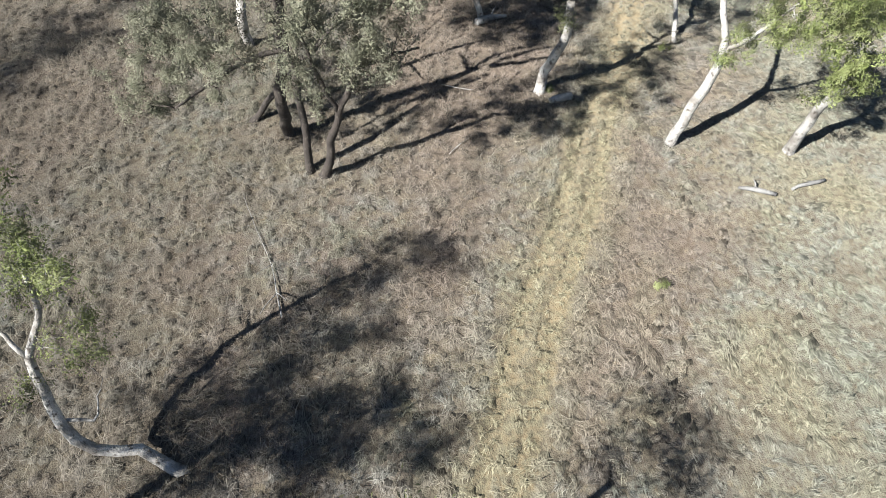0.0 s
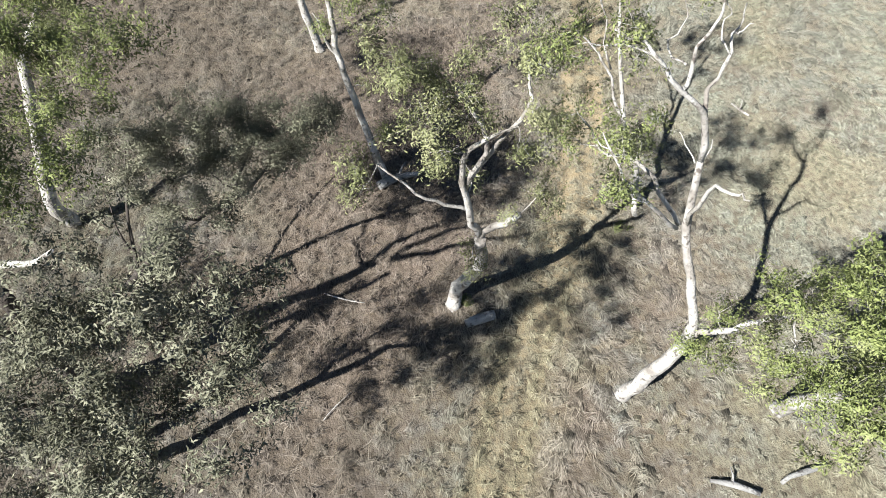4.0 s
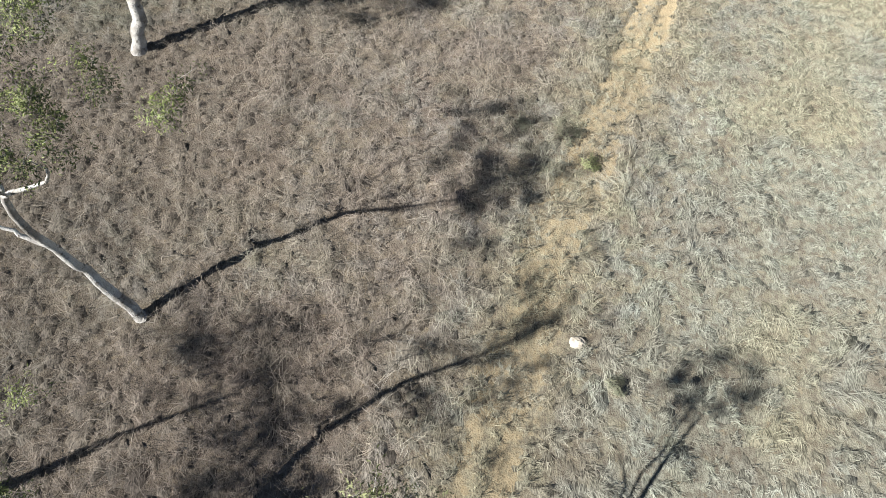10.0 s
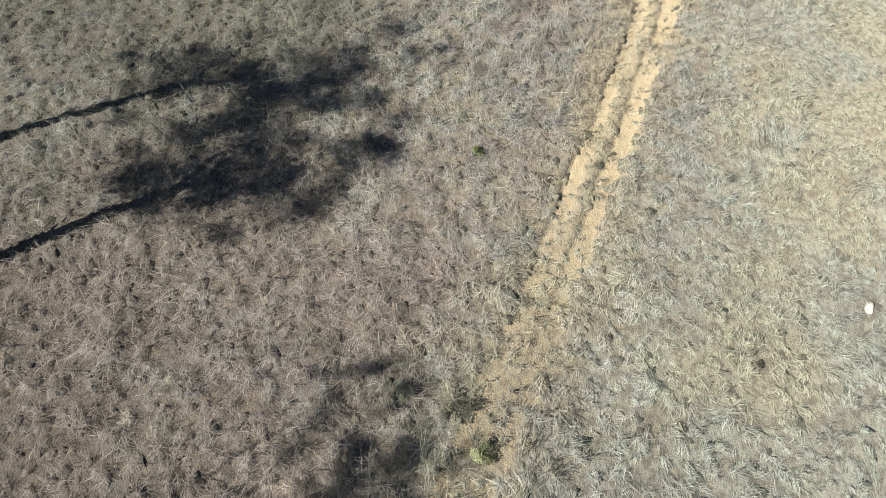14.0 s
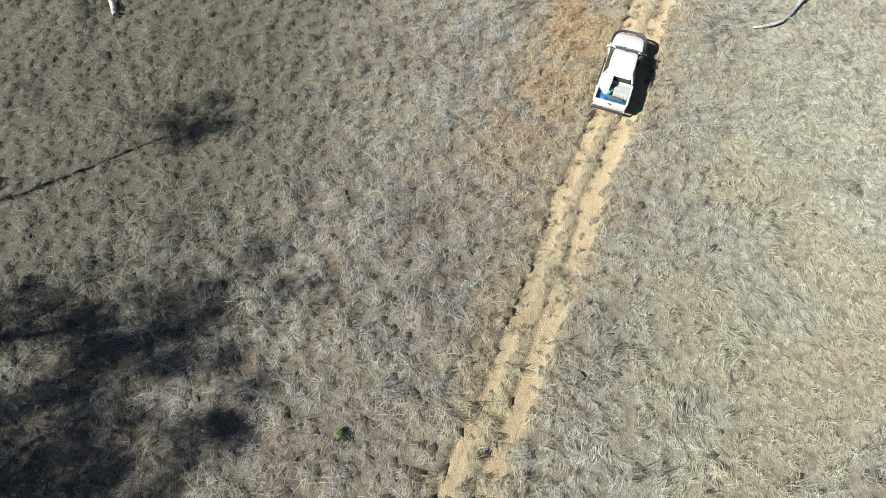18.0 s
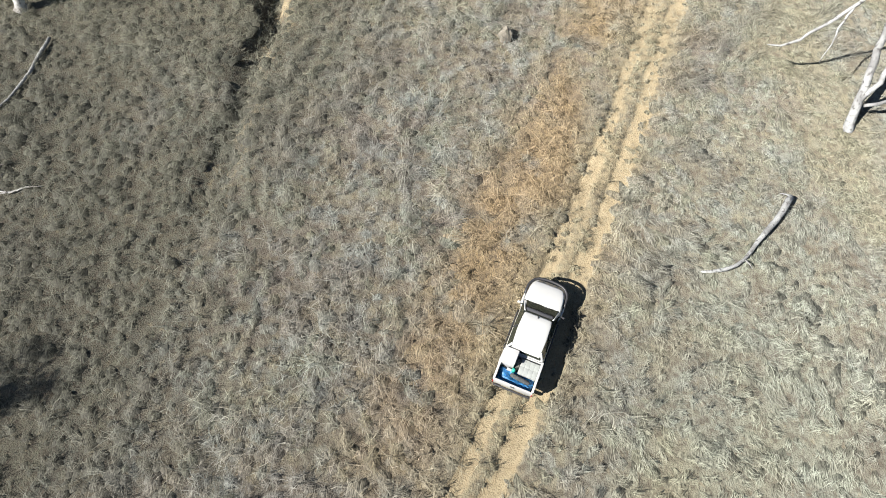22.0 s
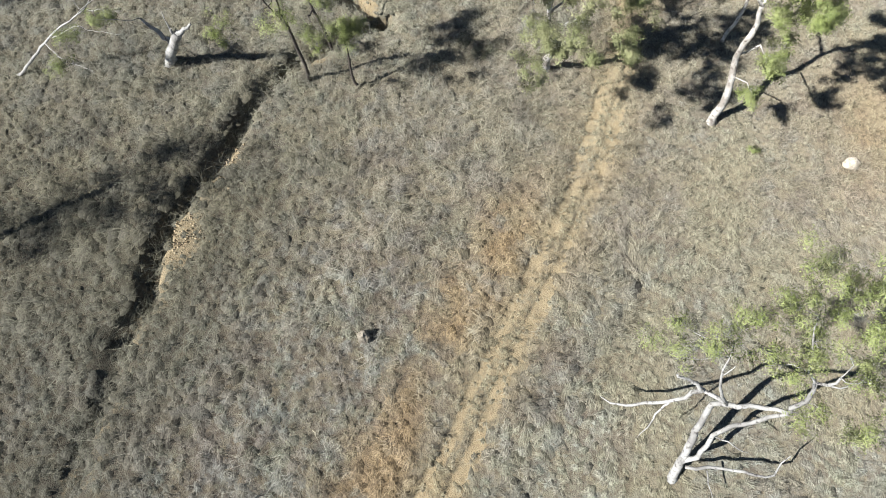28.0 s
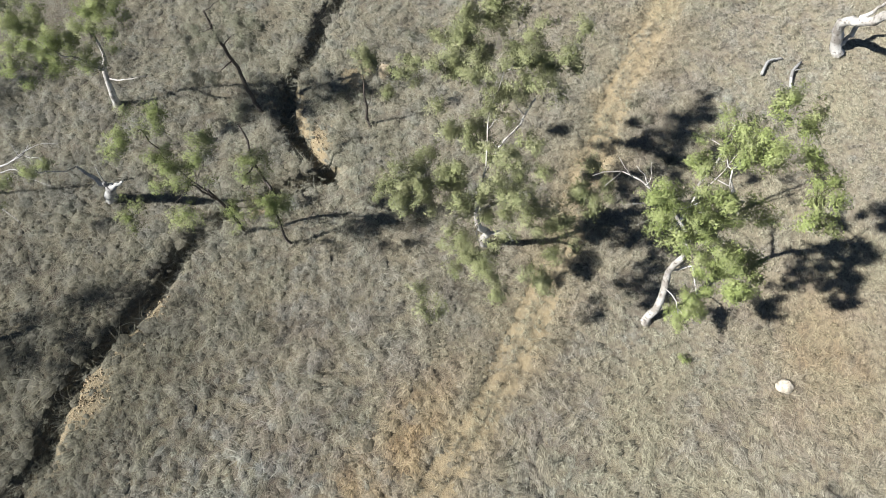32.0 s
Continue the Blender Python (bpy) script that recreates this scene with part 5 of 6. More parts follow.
gb.inputs["Base Color"].default_value, gb.inputs["Roughness"].default_value = (0.028, 0.034, 0.025, 1), 0.06
gb.inputs["IOR"].default_value, gb.inputs["Transmission Weight"].default_value = 1.5, 0.25


def bevelled(bm, width, segments=2):
    bmesh.ops.bevel(bm, geom=list(bm.edges), offset=width, segments=segments, affect="EDGES", profile=0.6)
    for f in bm.faces:
        f.smooth = True
    return bm


def block(x0, x1, y0, y1, z0, z1, soft=0.02, slope=None):
    """A box with soft edges; slope moves its top by (x, y) inwards."""
    bm = bmesh.new()
    bmesh.ops.create_cube(bm, size=1.0)
    for v in bm.verts:
        top = v.co.z > 0
        sx, sy = slope if slope and top else (0, 0)
        v.co = Vector(((x1 - sx) if v.co.x > 0 else (x0 + sx), (y1 - sy) if v.co.y > 0 else (y0 + sy), z1 if top else z0))
    return bevelled(bm, soft) if soft else bm


def loft(sections, count=20, power=4.0):
    """A closed body through rounded sections (y, half width, bottom, top)."""
    bm, rings = bmesh.new(), []
    for y, w, z0, z1 in sections:
        ring = []
        for k in range(count):
            a = 2 * math.pi * (k + 0.5) / count
            c, s = math.cos(a), math.sin(a)
            ring.append(bm.verts.new((math.copysign(abs(c) ** (2 / power), c) * w, y, (z0 + z1) / 2 + math.copysign(abs(s) ** (2 / power), s) * (z1 - z0) / 2)))
        rings.append(ring)
    for a, b in zip(rings, rings[1:]):
        for k in range(count):
            bm.faces.new((a[k], a[(k + 1) % count], b[(k + 1) % count], b[k])).smooth = True
    bm.faces.new(rings[0][::-1])
    bm.faces.new(rings[-1])
    bmesh.ops.recalc_face_normals(bm, faces=bm.faces)
    return bm


def panel(corners, thick):
    """A thin slab over four corners, thickened along its normal."""
    c = [Vector(p) for p in corners]
    n = (c[1] - c[0]).cross(c[3] - c[0]).normalized() * thick
    bm = bmesh.new()
    lo, hi = [bm.verts.new(p - n) for p in c], [bm.verts.new(p + n) for p in c]
    bm.faces.new(lo[::-1])
    bm.faces.new(hi)
    for k in range(4):
        bm.faces.new((lo[k], lo[(k + 1) % 4], hi[(k + 1) % 4], hi[k]))
    return bm


def bar(points, r, sides=8):
    bm = bmesh.new()
    tube(bm, points, [r] * len(points), sides, 0.0)
    return bm


def wheel(x, y):
    bm = bmesh.new()
    prof = [(0.2, -0.11), (0.3, -0.125), (0.36, -0.11), (0.375, -0.06), (0.378, 0.0), (0.375, 0.06), (0.36, 0.11), (0.3, 0.125), (0.2, 0.11)]
    rings = [[bm.verts.new((w, r * math.cos(a), r * math.sin(a))) for r, w in prof] for a in (2 * math.pi * k / 28 for k in range(28))]
    for k, ring in enumerate(rings):
        nxt = rings[(k + 1) % 28]
        for j in range(len(prof) - 1):
            bm.faces.new((ring[j], ring[j + 1], nxt[j + 1], nxt[j])).smooth = True
    bmesh.ops.recalc_face_normals(bm, faces=bm.faces)
    tyre = part("wheel", bm, RUBBER, ute, "black rubber tyre")
    tyre.location = (x, y, 0.375)
    bm = bmesh.new()
    bmesh.ops.create_cone(bm, cap_ends=True, segments=24, radius1=0.205, radius2=0.205, depth=0.16, matrix=Matrix.Rotation(math.pi / 2, 4, "Y"))
    part("rim", bm, ALLOY, tyre, "silver rim")


ute = new("utility_truck")
ute.matrix_basis = UTE
tagged(ute, "white extra-cab utility truck with loaded tray on the dirt track", "truck")
part("body", loft([(-1.2, 0.88, 0.42, 1.06), (-1.1, 0.905, 0.4, 1.11), (0.0, 0.91, 0.38, 1.14), (1.0, 0.905, 0.38, 1.13), (1.4, 0.9, 0.4, 1.12), (1.7, 0.895, 0.42, 1.1), (2.1, 0.88, 0.44, 1.06), (2.4, 0.83, 0.46, 1.01), (2.6, 0.72, 0.5, 0.95), (2.7, 0.56, 0.55, 0.88)], 28, 5.0), PAINT, ute)
part("hood", loft([(1.36, 0.84, 1.04, 1.16), (1.5, 0.845, 1.04, 1.17), (1.85, 0.83, 1.02, 1.16), (2.2, 0.78, 0.97, 1.12), (2.45, 0.69, 0.9, 1.06), (2.58, 0.56, 0.86, 0.99)], 28, 4.0), PAINT, ute)
part("cab_interior", block(-0.76, 0.76, -1.1, 1.2, 1.0, 1.62, 0.05, (0.14, 0.38)), LINER, ute)
roof = part("roof", loft([(-1.06, 0.6, 1.64, 1.7), (-0.98, 0.66, 1.64, 1.75), (-0.4, 0.69, 1.65, 1.79), (0.25, 0.67, 1.65, 1.775), (0.5, 0.64, 1.63, 1.73), (0.57, 0.59, 1.63, 1.7)], 24, 4.0), PAINT, ute)
part("aerial", block(-0.025, 0.025, 0.42, 0.52, 1.76, 1.8, 0.01), TRIM, roof, "black roof aerial")
part("windscreen", panel([(-0.77, 1.38, 1.14), (0.77, 1.38, 1.14), (0.62, 0.56, 1.69), (-0.62, 0.56, 1.69)], 0.006), GLASS, ute, "dark tinted windscreen")
part("rear_window", panel([(0.72, -1.16, 1.14), (-0.72, -1.16, 1.14), (-0.62, -1.1, 1.58), (0.62, -1.1, 1.58)], 0.006), GLASS, ute)
part("rear_panel", panel([(0.65, -1.17, 1.46), (-0.65, -1.17, 1.46), (-0.61, -1.03, 1.7), (0.61, -1.03, 1.7)], 0.015), PAINT, ute)
part("cowl", block(-0.74, 0.74, 1.34, 1.42, 1.125, 1.15, 0.01), TRIM, ute, "black wiper cowl")
for s in (-1, 1):
    part("wiper", bar([(s * 0.3 + 0.25, 1.36, 1.17), (s * 0.3 - 0.2, 1.28, 1.24)], 0.009, 5), TRIM, ute)
    part("windscreen_pillar", bar([(s * 0.85, 1.36, 1.12), (s * 0.76, 1.0, 1.42), (s * 0.66, 0.62, 1.69)], 0.03), PAINT, ute)
    part("middle_pillar", bar([(s * 0.875, -0.1, 1.12), (s * 0.78, -0.12, 1.45), (s * 0.67, -0.14, 1.7)], 0.03), TRIM, ute)
    part("rear_pillar", bar([(s * 0.84, -1.16, 1.12), (s * 0.74, -1.1, 1.45), (s * 0.63, -1.03, 1.69)], 0.06), PAINT, ute)
    part("side_window", panel([(s * 0.875, 1.2, 1.13), (s * 0.875, -0.06, 1.13), (s * 0.68, -0.1, 1.66), (s * 0.68, 0.6, 1.66)], 0.006), GLASS, ute)
    part("side_window", panel([(s * 0.875, -0.15, 1.13), (s * 0.865, -1.04, 1.13), (s * 0.65, -0.98, 1.66), (s * 0.68, -0.18, 1.66)], 0.006), GLASS, ute)
    mirror = part("mirror", block(min(s * 0.97, s * 1.13), max(s * 0.97, s * 1.13), 1.07, 1.15, 1.12, 1.28, 0.03), PAINT if s < 0 else TRIM, ute)
    part("mirror_arm", bar([(s * 0.88, 1.1, 1.13), (s * 1.0, 1.1, 1.17)], 0.025, 6), TRIM, mirror)
    part("headlight", loft([(2.28, 0.07, 0.8, 0.98), (2.42, 0.1, 0.78, 0.97), (2.5, 0.06, 0.8, 0.93)], 12, 3.0), LAMP, ute, "clear headlight").location = (s * 0.68, -0.02, 0)
    part("tail_light", block(s * 0.885 - 0.025, s * 0.885 + 0.025, -2.69, -2.64, 0.66, 0.9, 0.01), RED, ute, "red tail light")
    part("wheel_arch", bar([(s * 0.9, 1.98, 0.5), (s * 0.945, 1.85, 0.78), (s * 0.95, 1.6, 0.86), (s * 0.945, 1.35, 0.78), (s * 0.9, 1.22, 0.5)], 0.045), PAINT, ute)
    part("wheel_arch", bar([(s * 0.86, -1.22, 0.5), (s * 0.9, -1.38, 0.78), (s * 0.91, -1.62, 0.86), (s * 0.9, -1.86, 0.78), (s * 0.86, -2.0, 0.5)], 0.045), PAINT, ute)
    part("side_step", bar([(s * 0.96, 1.05, 0.36), (s * 0.98, 0.9, 0.34), (s * 0.98, -0.8, 0.34), (s * 0.95, -0.95, 0.37)], 0.04), TRIM, ute)
    part("door_handle", block(min(s * 0.915, s * 0.95), max(s * 0.915, s * 0.95), 0.02, 0.2, 0.98, 1.02, 0.01), TRIM, ute)
    part("tray_side", block(min(s * 0.83, s * 0.915), max(s * 0.83, s * 0.915), -2.62, -1.2, 0.46, 1.12, 0.025), PAINT, ute)
    part("tray_rail", block(min(s * 0.82, s * 0.925), max(s * 0.82, s * 0.925), -2.63, -1.2, 1.115, 1.15, 0.012), PAINT, ute)
    for y in (1.6, -1.62):
        wheel(s * 0.8, y)
part("tray_floor", block(-0.84, 0.84, -2.6, -1.25, 0.62, 0.68, 0.01), LINER, ute, "dark lined tray floor")
part("headboard", block(-0.87, 0.87, -1.26, -1.2, 0.5, 1.08, 0.02), PAINT, ute, "white headboard behind the cab")
part("tailgate", block(-0.9, 0.9, -2.68, -2.61, 0.62, 1.12, 0.025), PAINT, ute, "white tailgate")
part("tailgate_handle", block(-0.1, 0.1, -2.715, -2.69, 0.95, 1.02, 0.008), TRIM, ute)
part("rear_bumper", block(-0.84, 0.84, -2.76, -2.68, 0.44, 0.56, 0.02), TRIM, ute, "dark steel rear bumper")
part("front_bumper", loft([(2.3, 0.9, 0.36, 0.72), (2.55, 0.84, 0.36, 0.7), (2.7, 0.66, 0.38, 0.66), (2.76, 0.4, 0.42, 0.6)], 20, 4.0), TRIM, ute, "black front bumper")
bull = part("bull_bar", bar([(-0.945, 1.75, 0.94), (-0.94, 2.2, 0.97), (-0.83, 2.48, 0.99), (-0.57, 2.69, 1.0), (0, 2.76, 1.01), (0.57, 2.69, 1.0), (0.83, 2.48, 0.99), (0.94, 2.2, 0.97), (0.945, 1.75, 0.94)], 0.065), TRIM, ute, "black steel bull bar")
part("bull_bar_rail", bar([(-0.88, 2.4, 0.74), (-0.6, 2.7, 0.74), (0, 2.78, 0.74), (0.6, 2.7, 0.74), (0.88, 2.4, 0.74)], 0.05), TRIM, bull)
for s in (-1, 1):
    part("bull_bar_post", bar([(s * 0.34, 2.74, 0.5), (s * 0.34, 2.79, 1.0)], 0.035), TRIM, bull)
part("licence_plate", block(-0.18, 0.18, 2.8, 2.81, 0.56, 0.67, 0.0), PAINT, ute, "blank white plate")
part("grille", block(-0.5, 0.5, 2.56, 2.66, 0.7, 0.9, 0.02), TRIM, ute, "black grille")


def load(name, label, category, bm, material):
    me = bpy.data.meshes.new(name)
    bm.to_mesh(me)
    bm.free()
    me.materials.append(material)
    ob = new(name, me)
    ob.matrix_basis = UTE
    return tagged(ob, label, category)


box = thing("tool_box", UTE @ Vector((-0.52, -1.6, 0.69)), "white steel tool box with flat lid in the tray", "box", turn=TURN)
part("body", block(-0.3, 0.26, -0.26, 0.34, 0, 0.78, 0.02), PAINT, box)
lid = part("lid", block(-0.31, 0.27, -0.275, 0.35, 0.78, 0.85, 0.02), PAINT, box, "white lid")
part("latch", block(0.265, 0.29, 0.0, 0.1, 0.72, 0.82, 0.005), ALLOY, lid)
crate = None
for i in range(4):
    for j in range(2):
        at = UTE @ Vector((0.1 + 0.205 * i, -1.52 - 0.345 * j, 0.685))
        if crate is None:
            crate = thing("storage_crate", at, "pale grey lidded crate packed in the tray", "crate", "crates in the tray", TURN)
            part("body", block(-0.095, 0.095, -0.16, 0.16, 0, 0.36, 0.02), GREY, crate)
            part("lid", block(-0.1, 0.1, -0.167, 0.167, 0.36, 0.405, 0.012), GREY, crate)
        else:
            copy_thing(crate, pose(*at, 0, 0, TURN))


def sheet(x0, x1, y0, y1, z, nx, ny, seed, drape):
    """A crumpled sheet that hangs down at its rim."""
    bm = bmesh.new()
    grid = [[None] * (ny + 1) for _ in range(nx + 1)]
    for i in range(nx + 1):
        for j in range(ny + 1):
            u, v = i / nx, j / ny
            p = Vector((x0 + (x1 - x0) * u, y0 + (y1 - y0) * v, 0))
            h = 0.11 * noise.noise(Vector((p.x * 2.4 + p.y * 1.5, p.y * 3.5, seed))) + 0.06 * abs(noise.noise(Vector((p.x * 6, p.y * 7, seed + 4))))
            rim = min(u, 1 - u, v, 1 - v)
            p.z = z + h - drape * max(0, 0.12 - rim) / 0.12
            p += Vector((noise.noise(p * 5), noise.noise(p * 5 + Vector((3, 1, 2))), 0)) * 0.025
            grid[i][j] = bm.verts.new(p)
    for i in range(nx):
        for j in range(ny):
            bm.faces.new((grid[i][j], grid[i + 1][j], grid[i + 1][j + 1], grid[i][j + 1])).smooth = True
    bmesh.ops.solidify(bm, geom=list(bm.faces), thickness=0.008)
    return bm


load("tarpaulin", "crumpled bright blue tarpaulin over the rear of the tray", "tarpaulin", sheet(-0.81, 0.81, -2.59, -1.9, 0.86, 40, 28, 2.0, 0.14), TARP)
load("swag_bag", "dark grey rolled bag lying on the blue tarpaulin", "bag", loft([(-0.46, 0.05, -0.06, 0.06), (-0.42, 0.09, -0.08, 0.09), (0, 0.1, -0.09, 0.1), (0.4, 0.09, -0.08, 0.09), (0.45, 0.05, -0.05, 0.06)], 14, 2.2), plain("dark_canvas", (0.07, 0.075, 0.075), 0.9, 0, 14.0, 0.5, 0.6)).matrix_basis = UTE @ pose(0.18, -2.24, 1.0, 0, 0, 84)
load("camping_bag", "grey canvas bag squeezed between tool box and crates", "bag", loft([(-1.75, 0.05, 0.7, 0.86), (-1.62, 0.1, 0.69, 1.02), (-1.4, 0.11, 0.69, 1.08), (-1.25, 0.1, 0.69, 1.0), (-1.16, 0.05, 0.7, 0.9)], 14, 2.4), plain("grey_canvas", (0.2, 0.2, 0.18), 0.9, 0, 9.0, 0.5, 0.6)).matrix_basis = UTE @ pose(-0.11, -0.1, 0)
load("water_bottle", "round teal plastic bottle standing in the tray", "bottle", loft([(-0.12, 0.04, -0.04, 0.04), (-0.1, 0.09, -0.09, 0.09), (0.08, 0.09, -0.09, 0.09), (0.14, 0.04, -0.04, 0.04)], 16, 2.0), TEAL).matrix_basis = UTE @ pose(-0.2, -1.98, 1.03, 90)
load("cool_box", "small white box standing in the tray", "box", block(-0.5, -0.28, -2.05, -1.95, 0.9, 1.03, 0.02), PAINT)


# ---- the grass ----
EDGE_Y = (-77, -60, -45, -30, -10, 10, 30, 45, 60, 90)
EDGE_LEFT = (-26, -34, -41, -46, -41, -41, -44, -49, -52, -52)
EDGE_RIGHT = (16, 18, 20.5, 19.7, 18, 23, 26, 24, 22, 16)


def build_grass():
    """Tussocks of dry grass over all the pasture; each a fan of bent, narrow wisps that spill from its heart."""
    rng = np.random.default_rng(5)
    gap = 0.53
    y, u = (a.ravel() for a in np.meshgrid(np.arange(-77, 90, gap), np.arange(-52, 26, gap), indexing="ij"))
    left, right = np.interp(y, EDGE_Y, EDGE_LEFT), np.interp(y, EDGE_Y, EDGE_RIGHT)
    keep = (u > left) & (u < right)
    y, u = y[keep] + rng.uniform(-gap, gap, keep.sum()) * 0.8, u[keep] + rng.uniform(-gap, gap, keep.sum()) * 0.8
    x = u + 0.46 * y
    z, bare = lie(x, y)
    d = track_offset(x, y)
    keep = (value_noise(x, y, 1.3, 55) > 0.06) & (rng.random(len(x)) > np.clip(bare - 0.35, 0, 1) * 1.3)
    x, y, z, d = x[keep], y[keep], z[keep], d[keep]
    n = len(x)
    clump = 0.6 * fbm(x, y, 0.8, 71) + 0.4 * fbm(x, y, 0.28, 73)
    tall = 0.14 + 1.3 * np.clip(clump - 0.38, 0, 1)
    # painted lighting for wisp: bright clump crests, dark hollows, brighter past y 30
    crest_light = np.clip(3.2 * (clump - 0.34) + 0.3 * np.clip((y - 30) / 10, 0, 1), 0, 1.2)
    tall *= rng.choice((0.4, 0.7, 0.9, 1.1, 1.5), n)
    tall *= 1 - 0.55 * np.exp(-(d / 1.3) ** 4)
    tall *= (1 - 0.3 * np.clip((d - 2) / 5, 0, 1)) * (1 + 0.3 * np.clip((y - 30) / 10, 0, 1)) * np.interp(y, (-46, -38), (0.7, 1))
    comb = 6.0 * fbm(x, y, 0.09, 81) + 3.0 * value_noise(x, y, 0.4, 91) + 2.0 * value_noise(x, y, 1.1, 93) + rng.normal(0, 0.45, n)
    upright = np.clip(value_noise(x, y, 0.35, 95) + 0.1 + 0.8 * np.clip((-d - 2) / 6, 0, 1) * np.clip((2 - y) / 12, 0.3, 1) + 0.5 * np.clip((y - 36) / 12, 0, 1) - 0.45 * np.clip((d - 1) / 5, 0, 1), 0, 1)
    colour = np.clip(0.5 * fbm(x, y, 1.2, 97) + 1.1 * fbm(x, y, 0.35, 99) - 0.31 + rng.normal(0, 0.12, n), 0, 1)
    # the matted heart of each tussock: an uneven mound with a ragged rim
    heart = np.stack([x, y], 1)
    wide = (0.16 + 0.36 * tall) * (1.15 - 0.25 * upright) * rng.uniform(0.6, 1.55, n) * (1 - 0.4 * np.exp(-(d / 1.4) ** 4))
    high = np.minimum(tall * (0.24 + 0.34 * upright) * rng.uniform(0.8, 1.2, n), 0.42 * wide) * (1 - 0.65 * np.clip((d - 1) / 5, 0, 1))
    along, side = np.stack([np.cos(comb), np.sin(comb)], 1), np.stack([-np.sin(comb), np.cos(comb)], 1)
    turn = rng.uniform(0, 6.28, (n, 1)) + np.arange(6) * math.pi / 3 + rng.normal(0, 0.2, (n, 6))
    mound = np.empty((n, 13, 3), np.float32)
    mound[:, 0, :2], mound[:, 0, 2] = heart + along * (0.3 * wide * (1 - upright))[:, None], z + high
    for first, reach, lift in ((1, 0.52 * rng.uniform(0.75, 1.25, (n, 6)), 0.78 * rng.uniform(0.7, 1.15, (n, 6))), (7, rng.uniform(0.7, 1.45, (n, 6)), rng.uniform(-0.15, 0.1, (n, 6)))):
        r = reach * wide[:, None]
        mound[:, first:first + 6, :2] = heart[:, None] + along[:, None] * (r * np.cos(turn) * (1.75 - 0.6 * upright[:, None]))[..., None] + side[:, None] * (r * np.sin(turn) * 0.9)[..., None]
        mound[:, first:first + 6, 2] = z[:, None] + lift * high[:, None] - 0.02 * (first > 1)
    k = np.arange(6)
    nxt = (k + 1) % 6
    cap = np.concatenate([np.stack([0 * k, 1 + k, 1 + nxt], 1), np.stack([1 + k, 7 + k, 7 + nxt], 1), np.stack([1 + k, 7 + nxt, 1 + nxt], 1)])
    mound_faces = (cap[None] + 13 * np.arange(n)[:, None, None]).reshape(-1, 3)
    soft = lambda v: v / np.maximum(1, 0.85 * np.linalg.norm(v, axis=2))[:, :, None]
    swell = np.concatenate([soft((mound[:, :, :2] - heart[:, None]) / wide[:, None, None]), np.full((n, 13, 1), 1.35)], 2)
    # the wisps that spill over it
    wisps = 14
    ti = np.repeat(np.arange(n), wisps)
    m = len(ti)
    ang = comb[ti] + np.clip(rng.normal(0, 1, m), -2, 2) * (0.4 + 1.3 * upright[ti])
    out = np.stack([np.cos(ang), np.sin(ang)], 1)
    across = np.stack([-out[:, 1], out[:, 0]], 1)
    size = (tall[ti] * rng.uniform(0.65, 1.35, m) + 0.16) * (1.5 - 0.3 * np.clip((d[ti] - 1) / 5, 0, 1))
    root = heart[ti] + rng.normal(0, 0.3, (m, 2)) * wide[ti][:, None] - out * (0.15 * wide[ti])[:, None]
    lean = np.clip(rng.normal(0.8, 0.22, m) + 0.25 * (1 - upright[ti]), 0.1, 1.3)
    droop = np.clip(lean + rng.uniform(0.25, 0.8, m), 0.3, 1.75)
    sway = ang + rng.normal(0, 0.35, m)
    mid = root + out * (size * 0.55 * np.sin(lean))[:, None]
    tip = mid + np.stack([np.cos(sway), np.sin(sway)], 1) * (size * 0.6 * np.sin(droop))[:, None]
    half = (0.004 + 0.0085 * rng.random(m))[:, None] * across
    v = np.empty((m, 4, 3), np.float32)
    v[:, 0, :2], v[:, 1, :2], v[:, 2, :2], v[:, 3, :2] = root, mid - half, tip, mid + half
    v[:, 0, 2] = z[ti] + 0.3 * high[ti]
    v[:, 1, 2] = v[:, 3, 2] = v[:, 0, 2] + size * 0.5 * np.cos(lean)
    v[:, 2, 2] = np.maximum(v[:, 1, 2] + size * 0.6 * np.cos(droop), z[ti] + 0.03)
    q = 4 * np.arange(m)[:, None] + 13 * n
    bulge = np.concatenate([soft((v[:, :, :2] - heart[ti][:, None]) / (wide[ti] * 1.5)[:, None, None]), np.full((m, 4, 1), 1.15)], 2) + rng.normal(0, 0.18, (m, 1, 3))
    me = mesh_of("dry_grass", np.concatenate([mound.reshape(-1, 3), v.reshape(-1, 3)]), np.concatenate([mound_faces, np.concatenate([q + [0, 1, 3], q + [1, 2, 3]], 1).reshape(-1, 3)]), GRASS, True)
    puff(me, np.concatenate([swell.reshape(-1, 3), bulge.reshape(-1, 3)]))
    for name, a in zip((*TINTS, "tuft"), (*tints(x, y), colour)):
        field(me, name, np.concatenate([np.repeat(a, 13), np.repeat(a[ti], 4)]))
    # mat: 1 on the hearts, whose colour carries the painted shade
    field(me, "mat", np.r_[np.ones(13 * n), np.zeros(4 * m)])
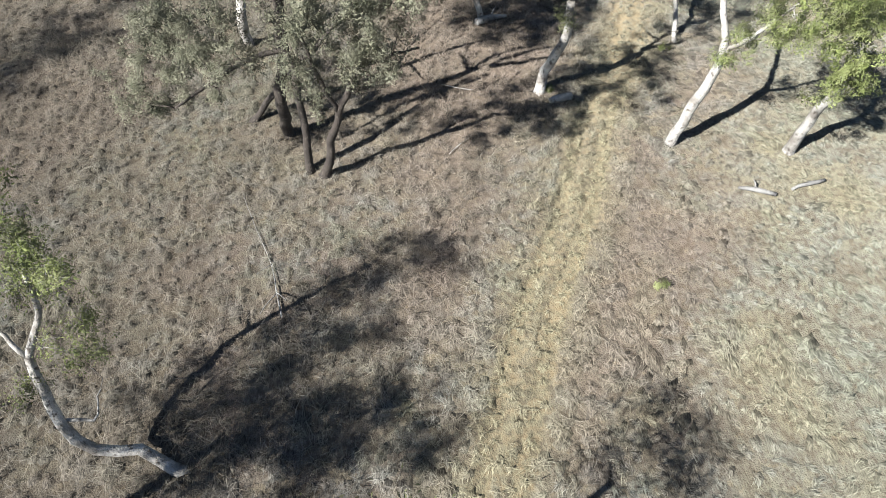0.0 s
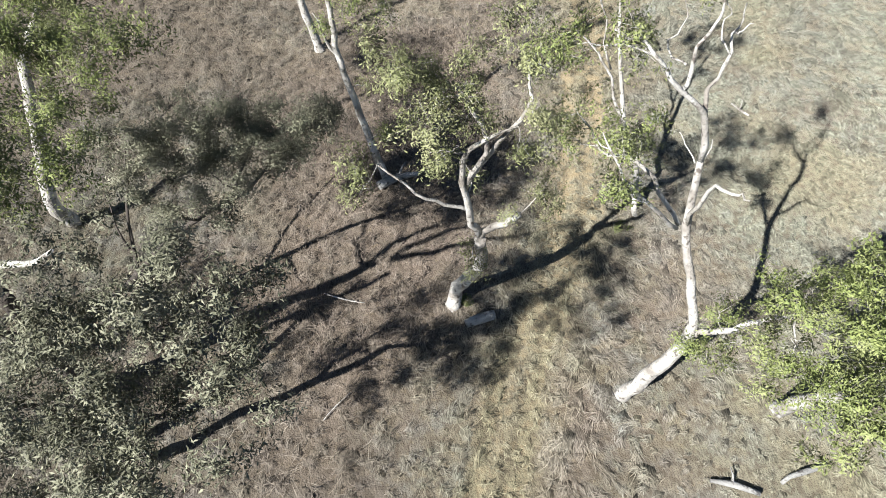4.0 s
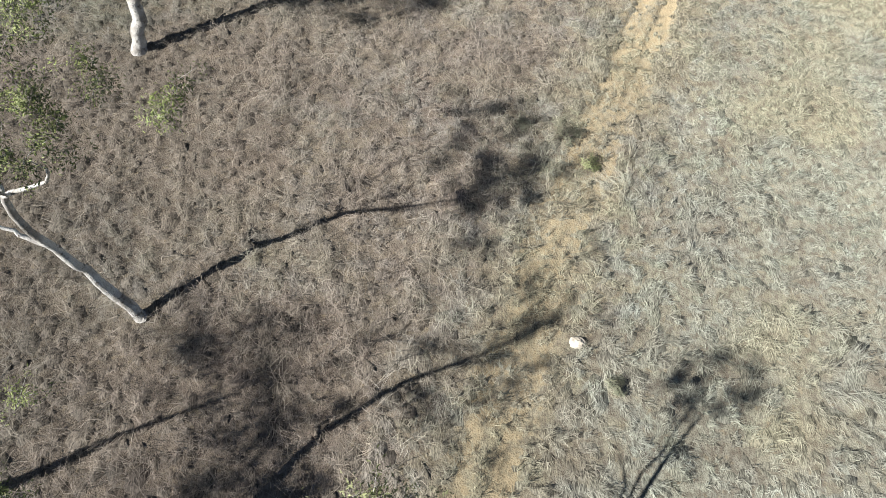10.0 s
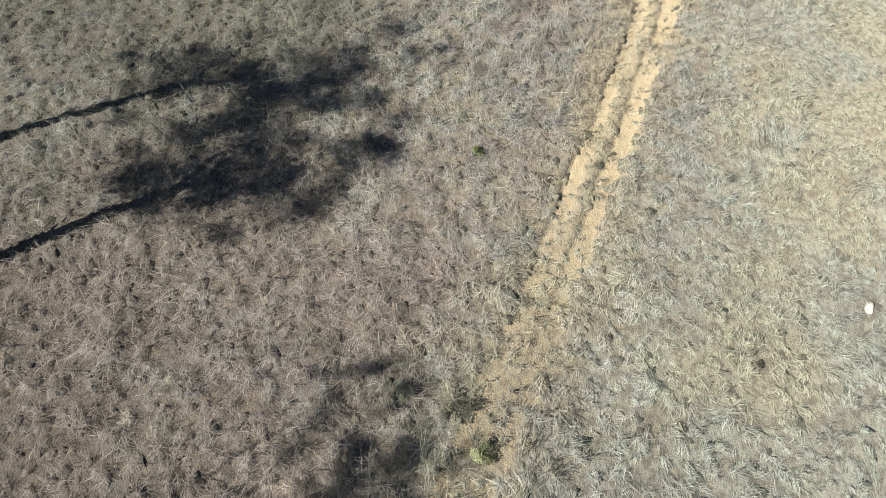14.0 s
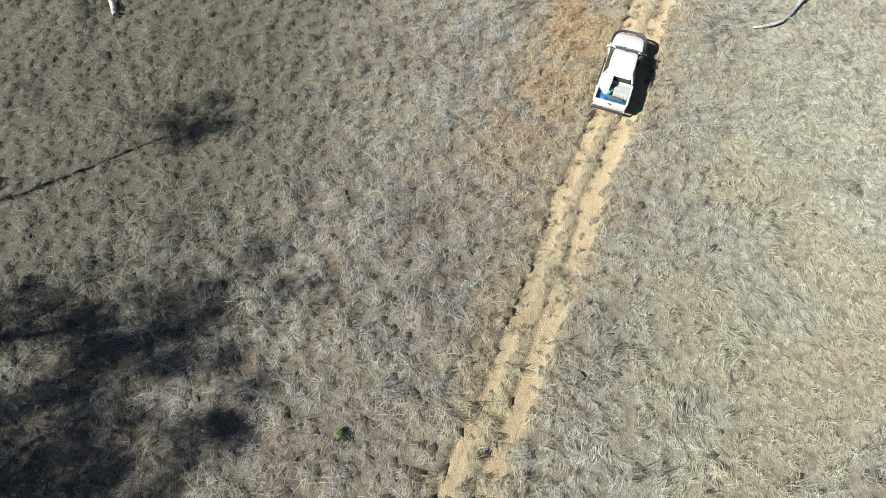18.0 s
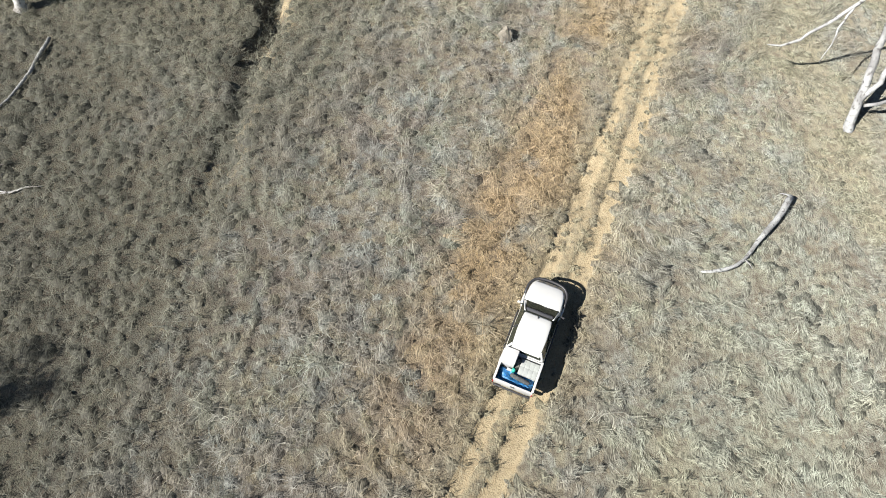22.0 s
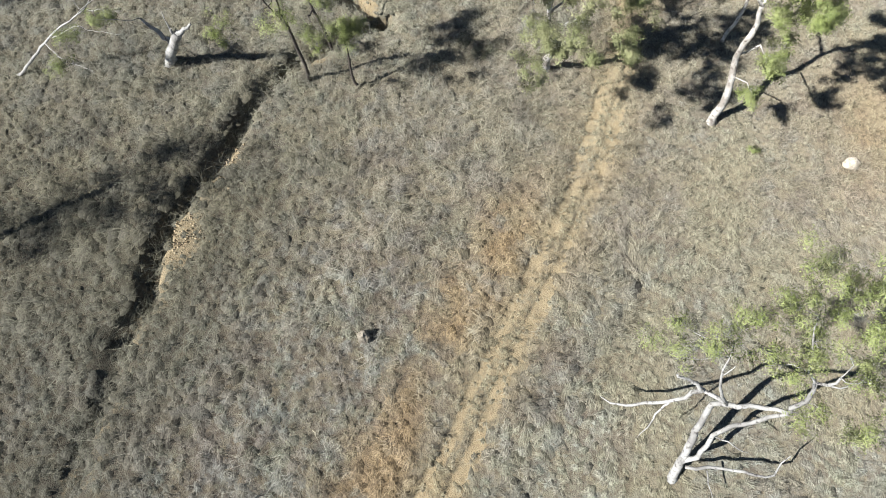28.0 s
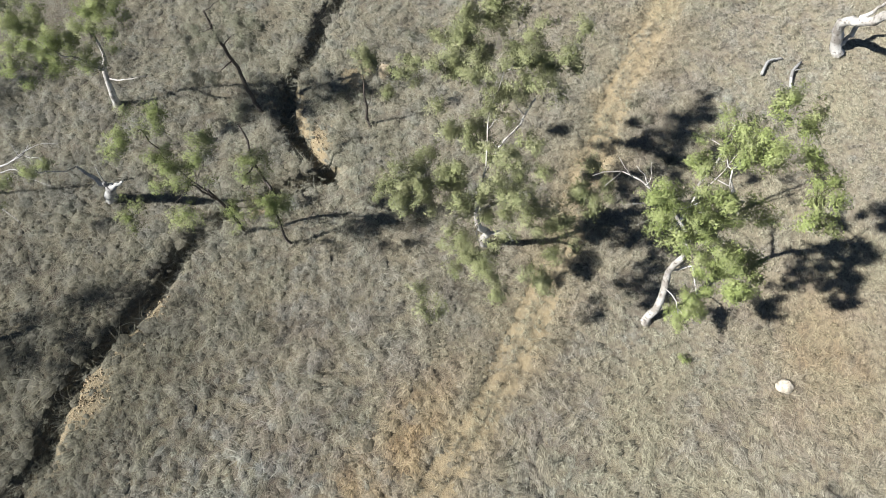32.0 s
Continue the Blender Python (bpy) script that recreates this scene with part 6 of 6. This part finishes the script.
    field(me, "wisp", np.concatenate([np.repeat(0.1 + 0.3 * rng.random(n) + 0.4 * crest_light, 13), np.repeat(0.45 * rng.random(m) + (0.25 * rng.random(n) + 0.3 * crest_light)[ti], 4)]))
    tagged(new("dry_grass", me), "knee-high dry grass in grey, mauve and straw tufts", "grass", kind="stuff")


def build_far_grass():
    """Coarser tufts on the pasture that the path never comes near."""
    rng = np.random.default_rng(9)
    y, u = (a.ravel() for a in np.meshgrid(np.arange(-120, 135, 1.5), np.arange(-100, 75, 1.5), indexing="ij"))
    y, u = y + rng.uniform(-0.8, 0.8, len(y)), u + rng.uniform(-0.8, 0.8, len(u))
    keep = (u < np.interp(y, EDGE_Y, EDGE_LEFT)) | (u > np.interp(y, EDGE_Y, EDGE_RIGHT)) | (y < -77) | (y > 90)
    y, x = y[keep], u[keep] + 0.46 * y[keep]
    z = lie(x, y)[0]
    n, each = len(x), 7
    ti = np.repeat(np.arange(n), each)
    m = len(ti)
    ang = rng.uniform(0, 6.28, m)
    out = np.stack([np.cos(ang), np.sin(ang)], 1)
    size, lean = rng.uniform(0.3, 0.6, m), rng.uniform(0.5, 1.3, m)
    root = np.stack([x[ti], y[ti]], 1) + rng.normal(0, 0.5, (m, 2))
    tip = root + out * (size * np.sin(lean))[:, None]
    wide = (0.02 + 0.03 * rng.random(m))[:, None] * np.stack([-out[:, 1], out[:, 0]], 1)
    v = np.empty((m, 3, 3), np.float32)
    v[:, 0, :2], v[:, 1, :2], v[:, 2, :2] = root - wide, root + wide, tip
    v[:, 0, 2] = v[:, 1, 2] = z[ti]
    v[:, 2, 2] = z[ti] + size * np.cos(lean)
    me = mesh_of("far_grass", v.reshape(-1, 3), np.arange(3 * m).reshape(m, 3), GRASS)
    puff(me, np.repeat(np.concatenate([out * 0.4, np.full((m, 1), 0.9)], 1), 3, 0))
    for name, a in zip((*TINTS, "tuft", "wisp"), (*tints(x, y), rng.random(n), rng.random(n))):
        field(me, name, np.repeat(a[ti], 3))
    tagged(new("far_grass", me), "dry grey-brown grass in the pasture beyond the trees", "grass", kind="stuff")


build_grass()
build_far_grass()
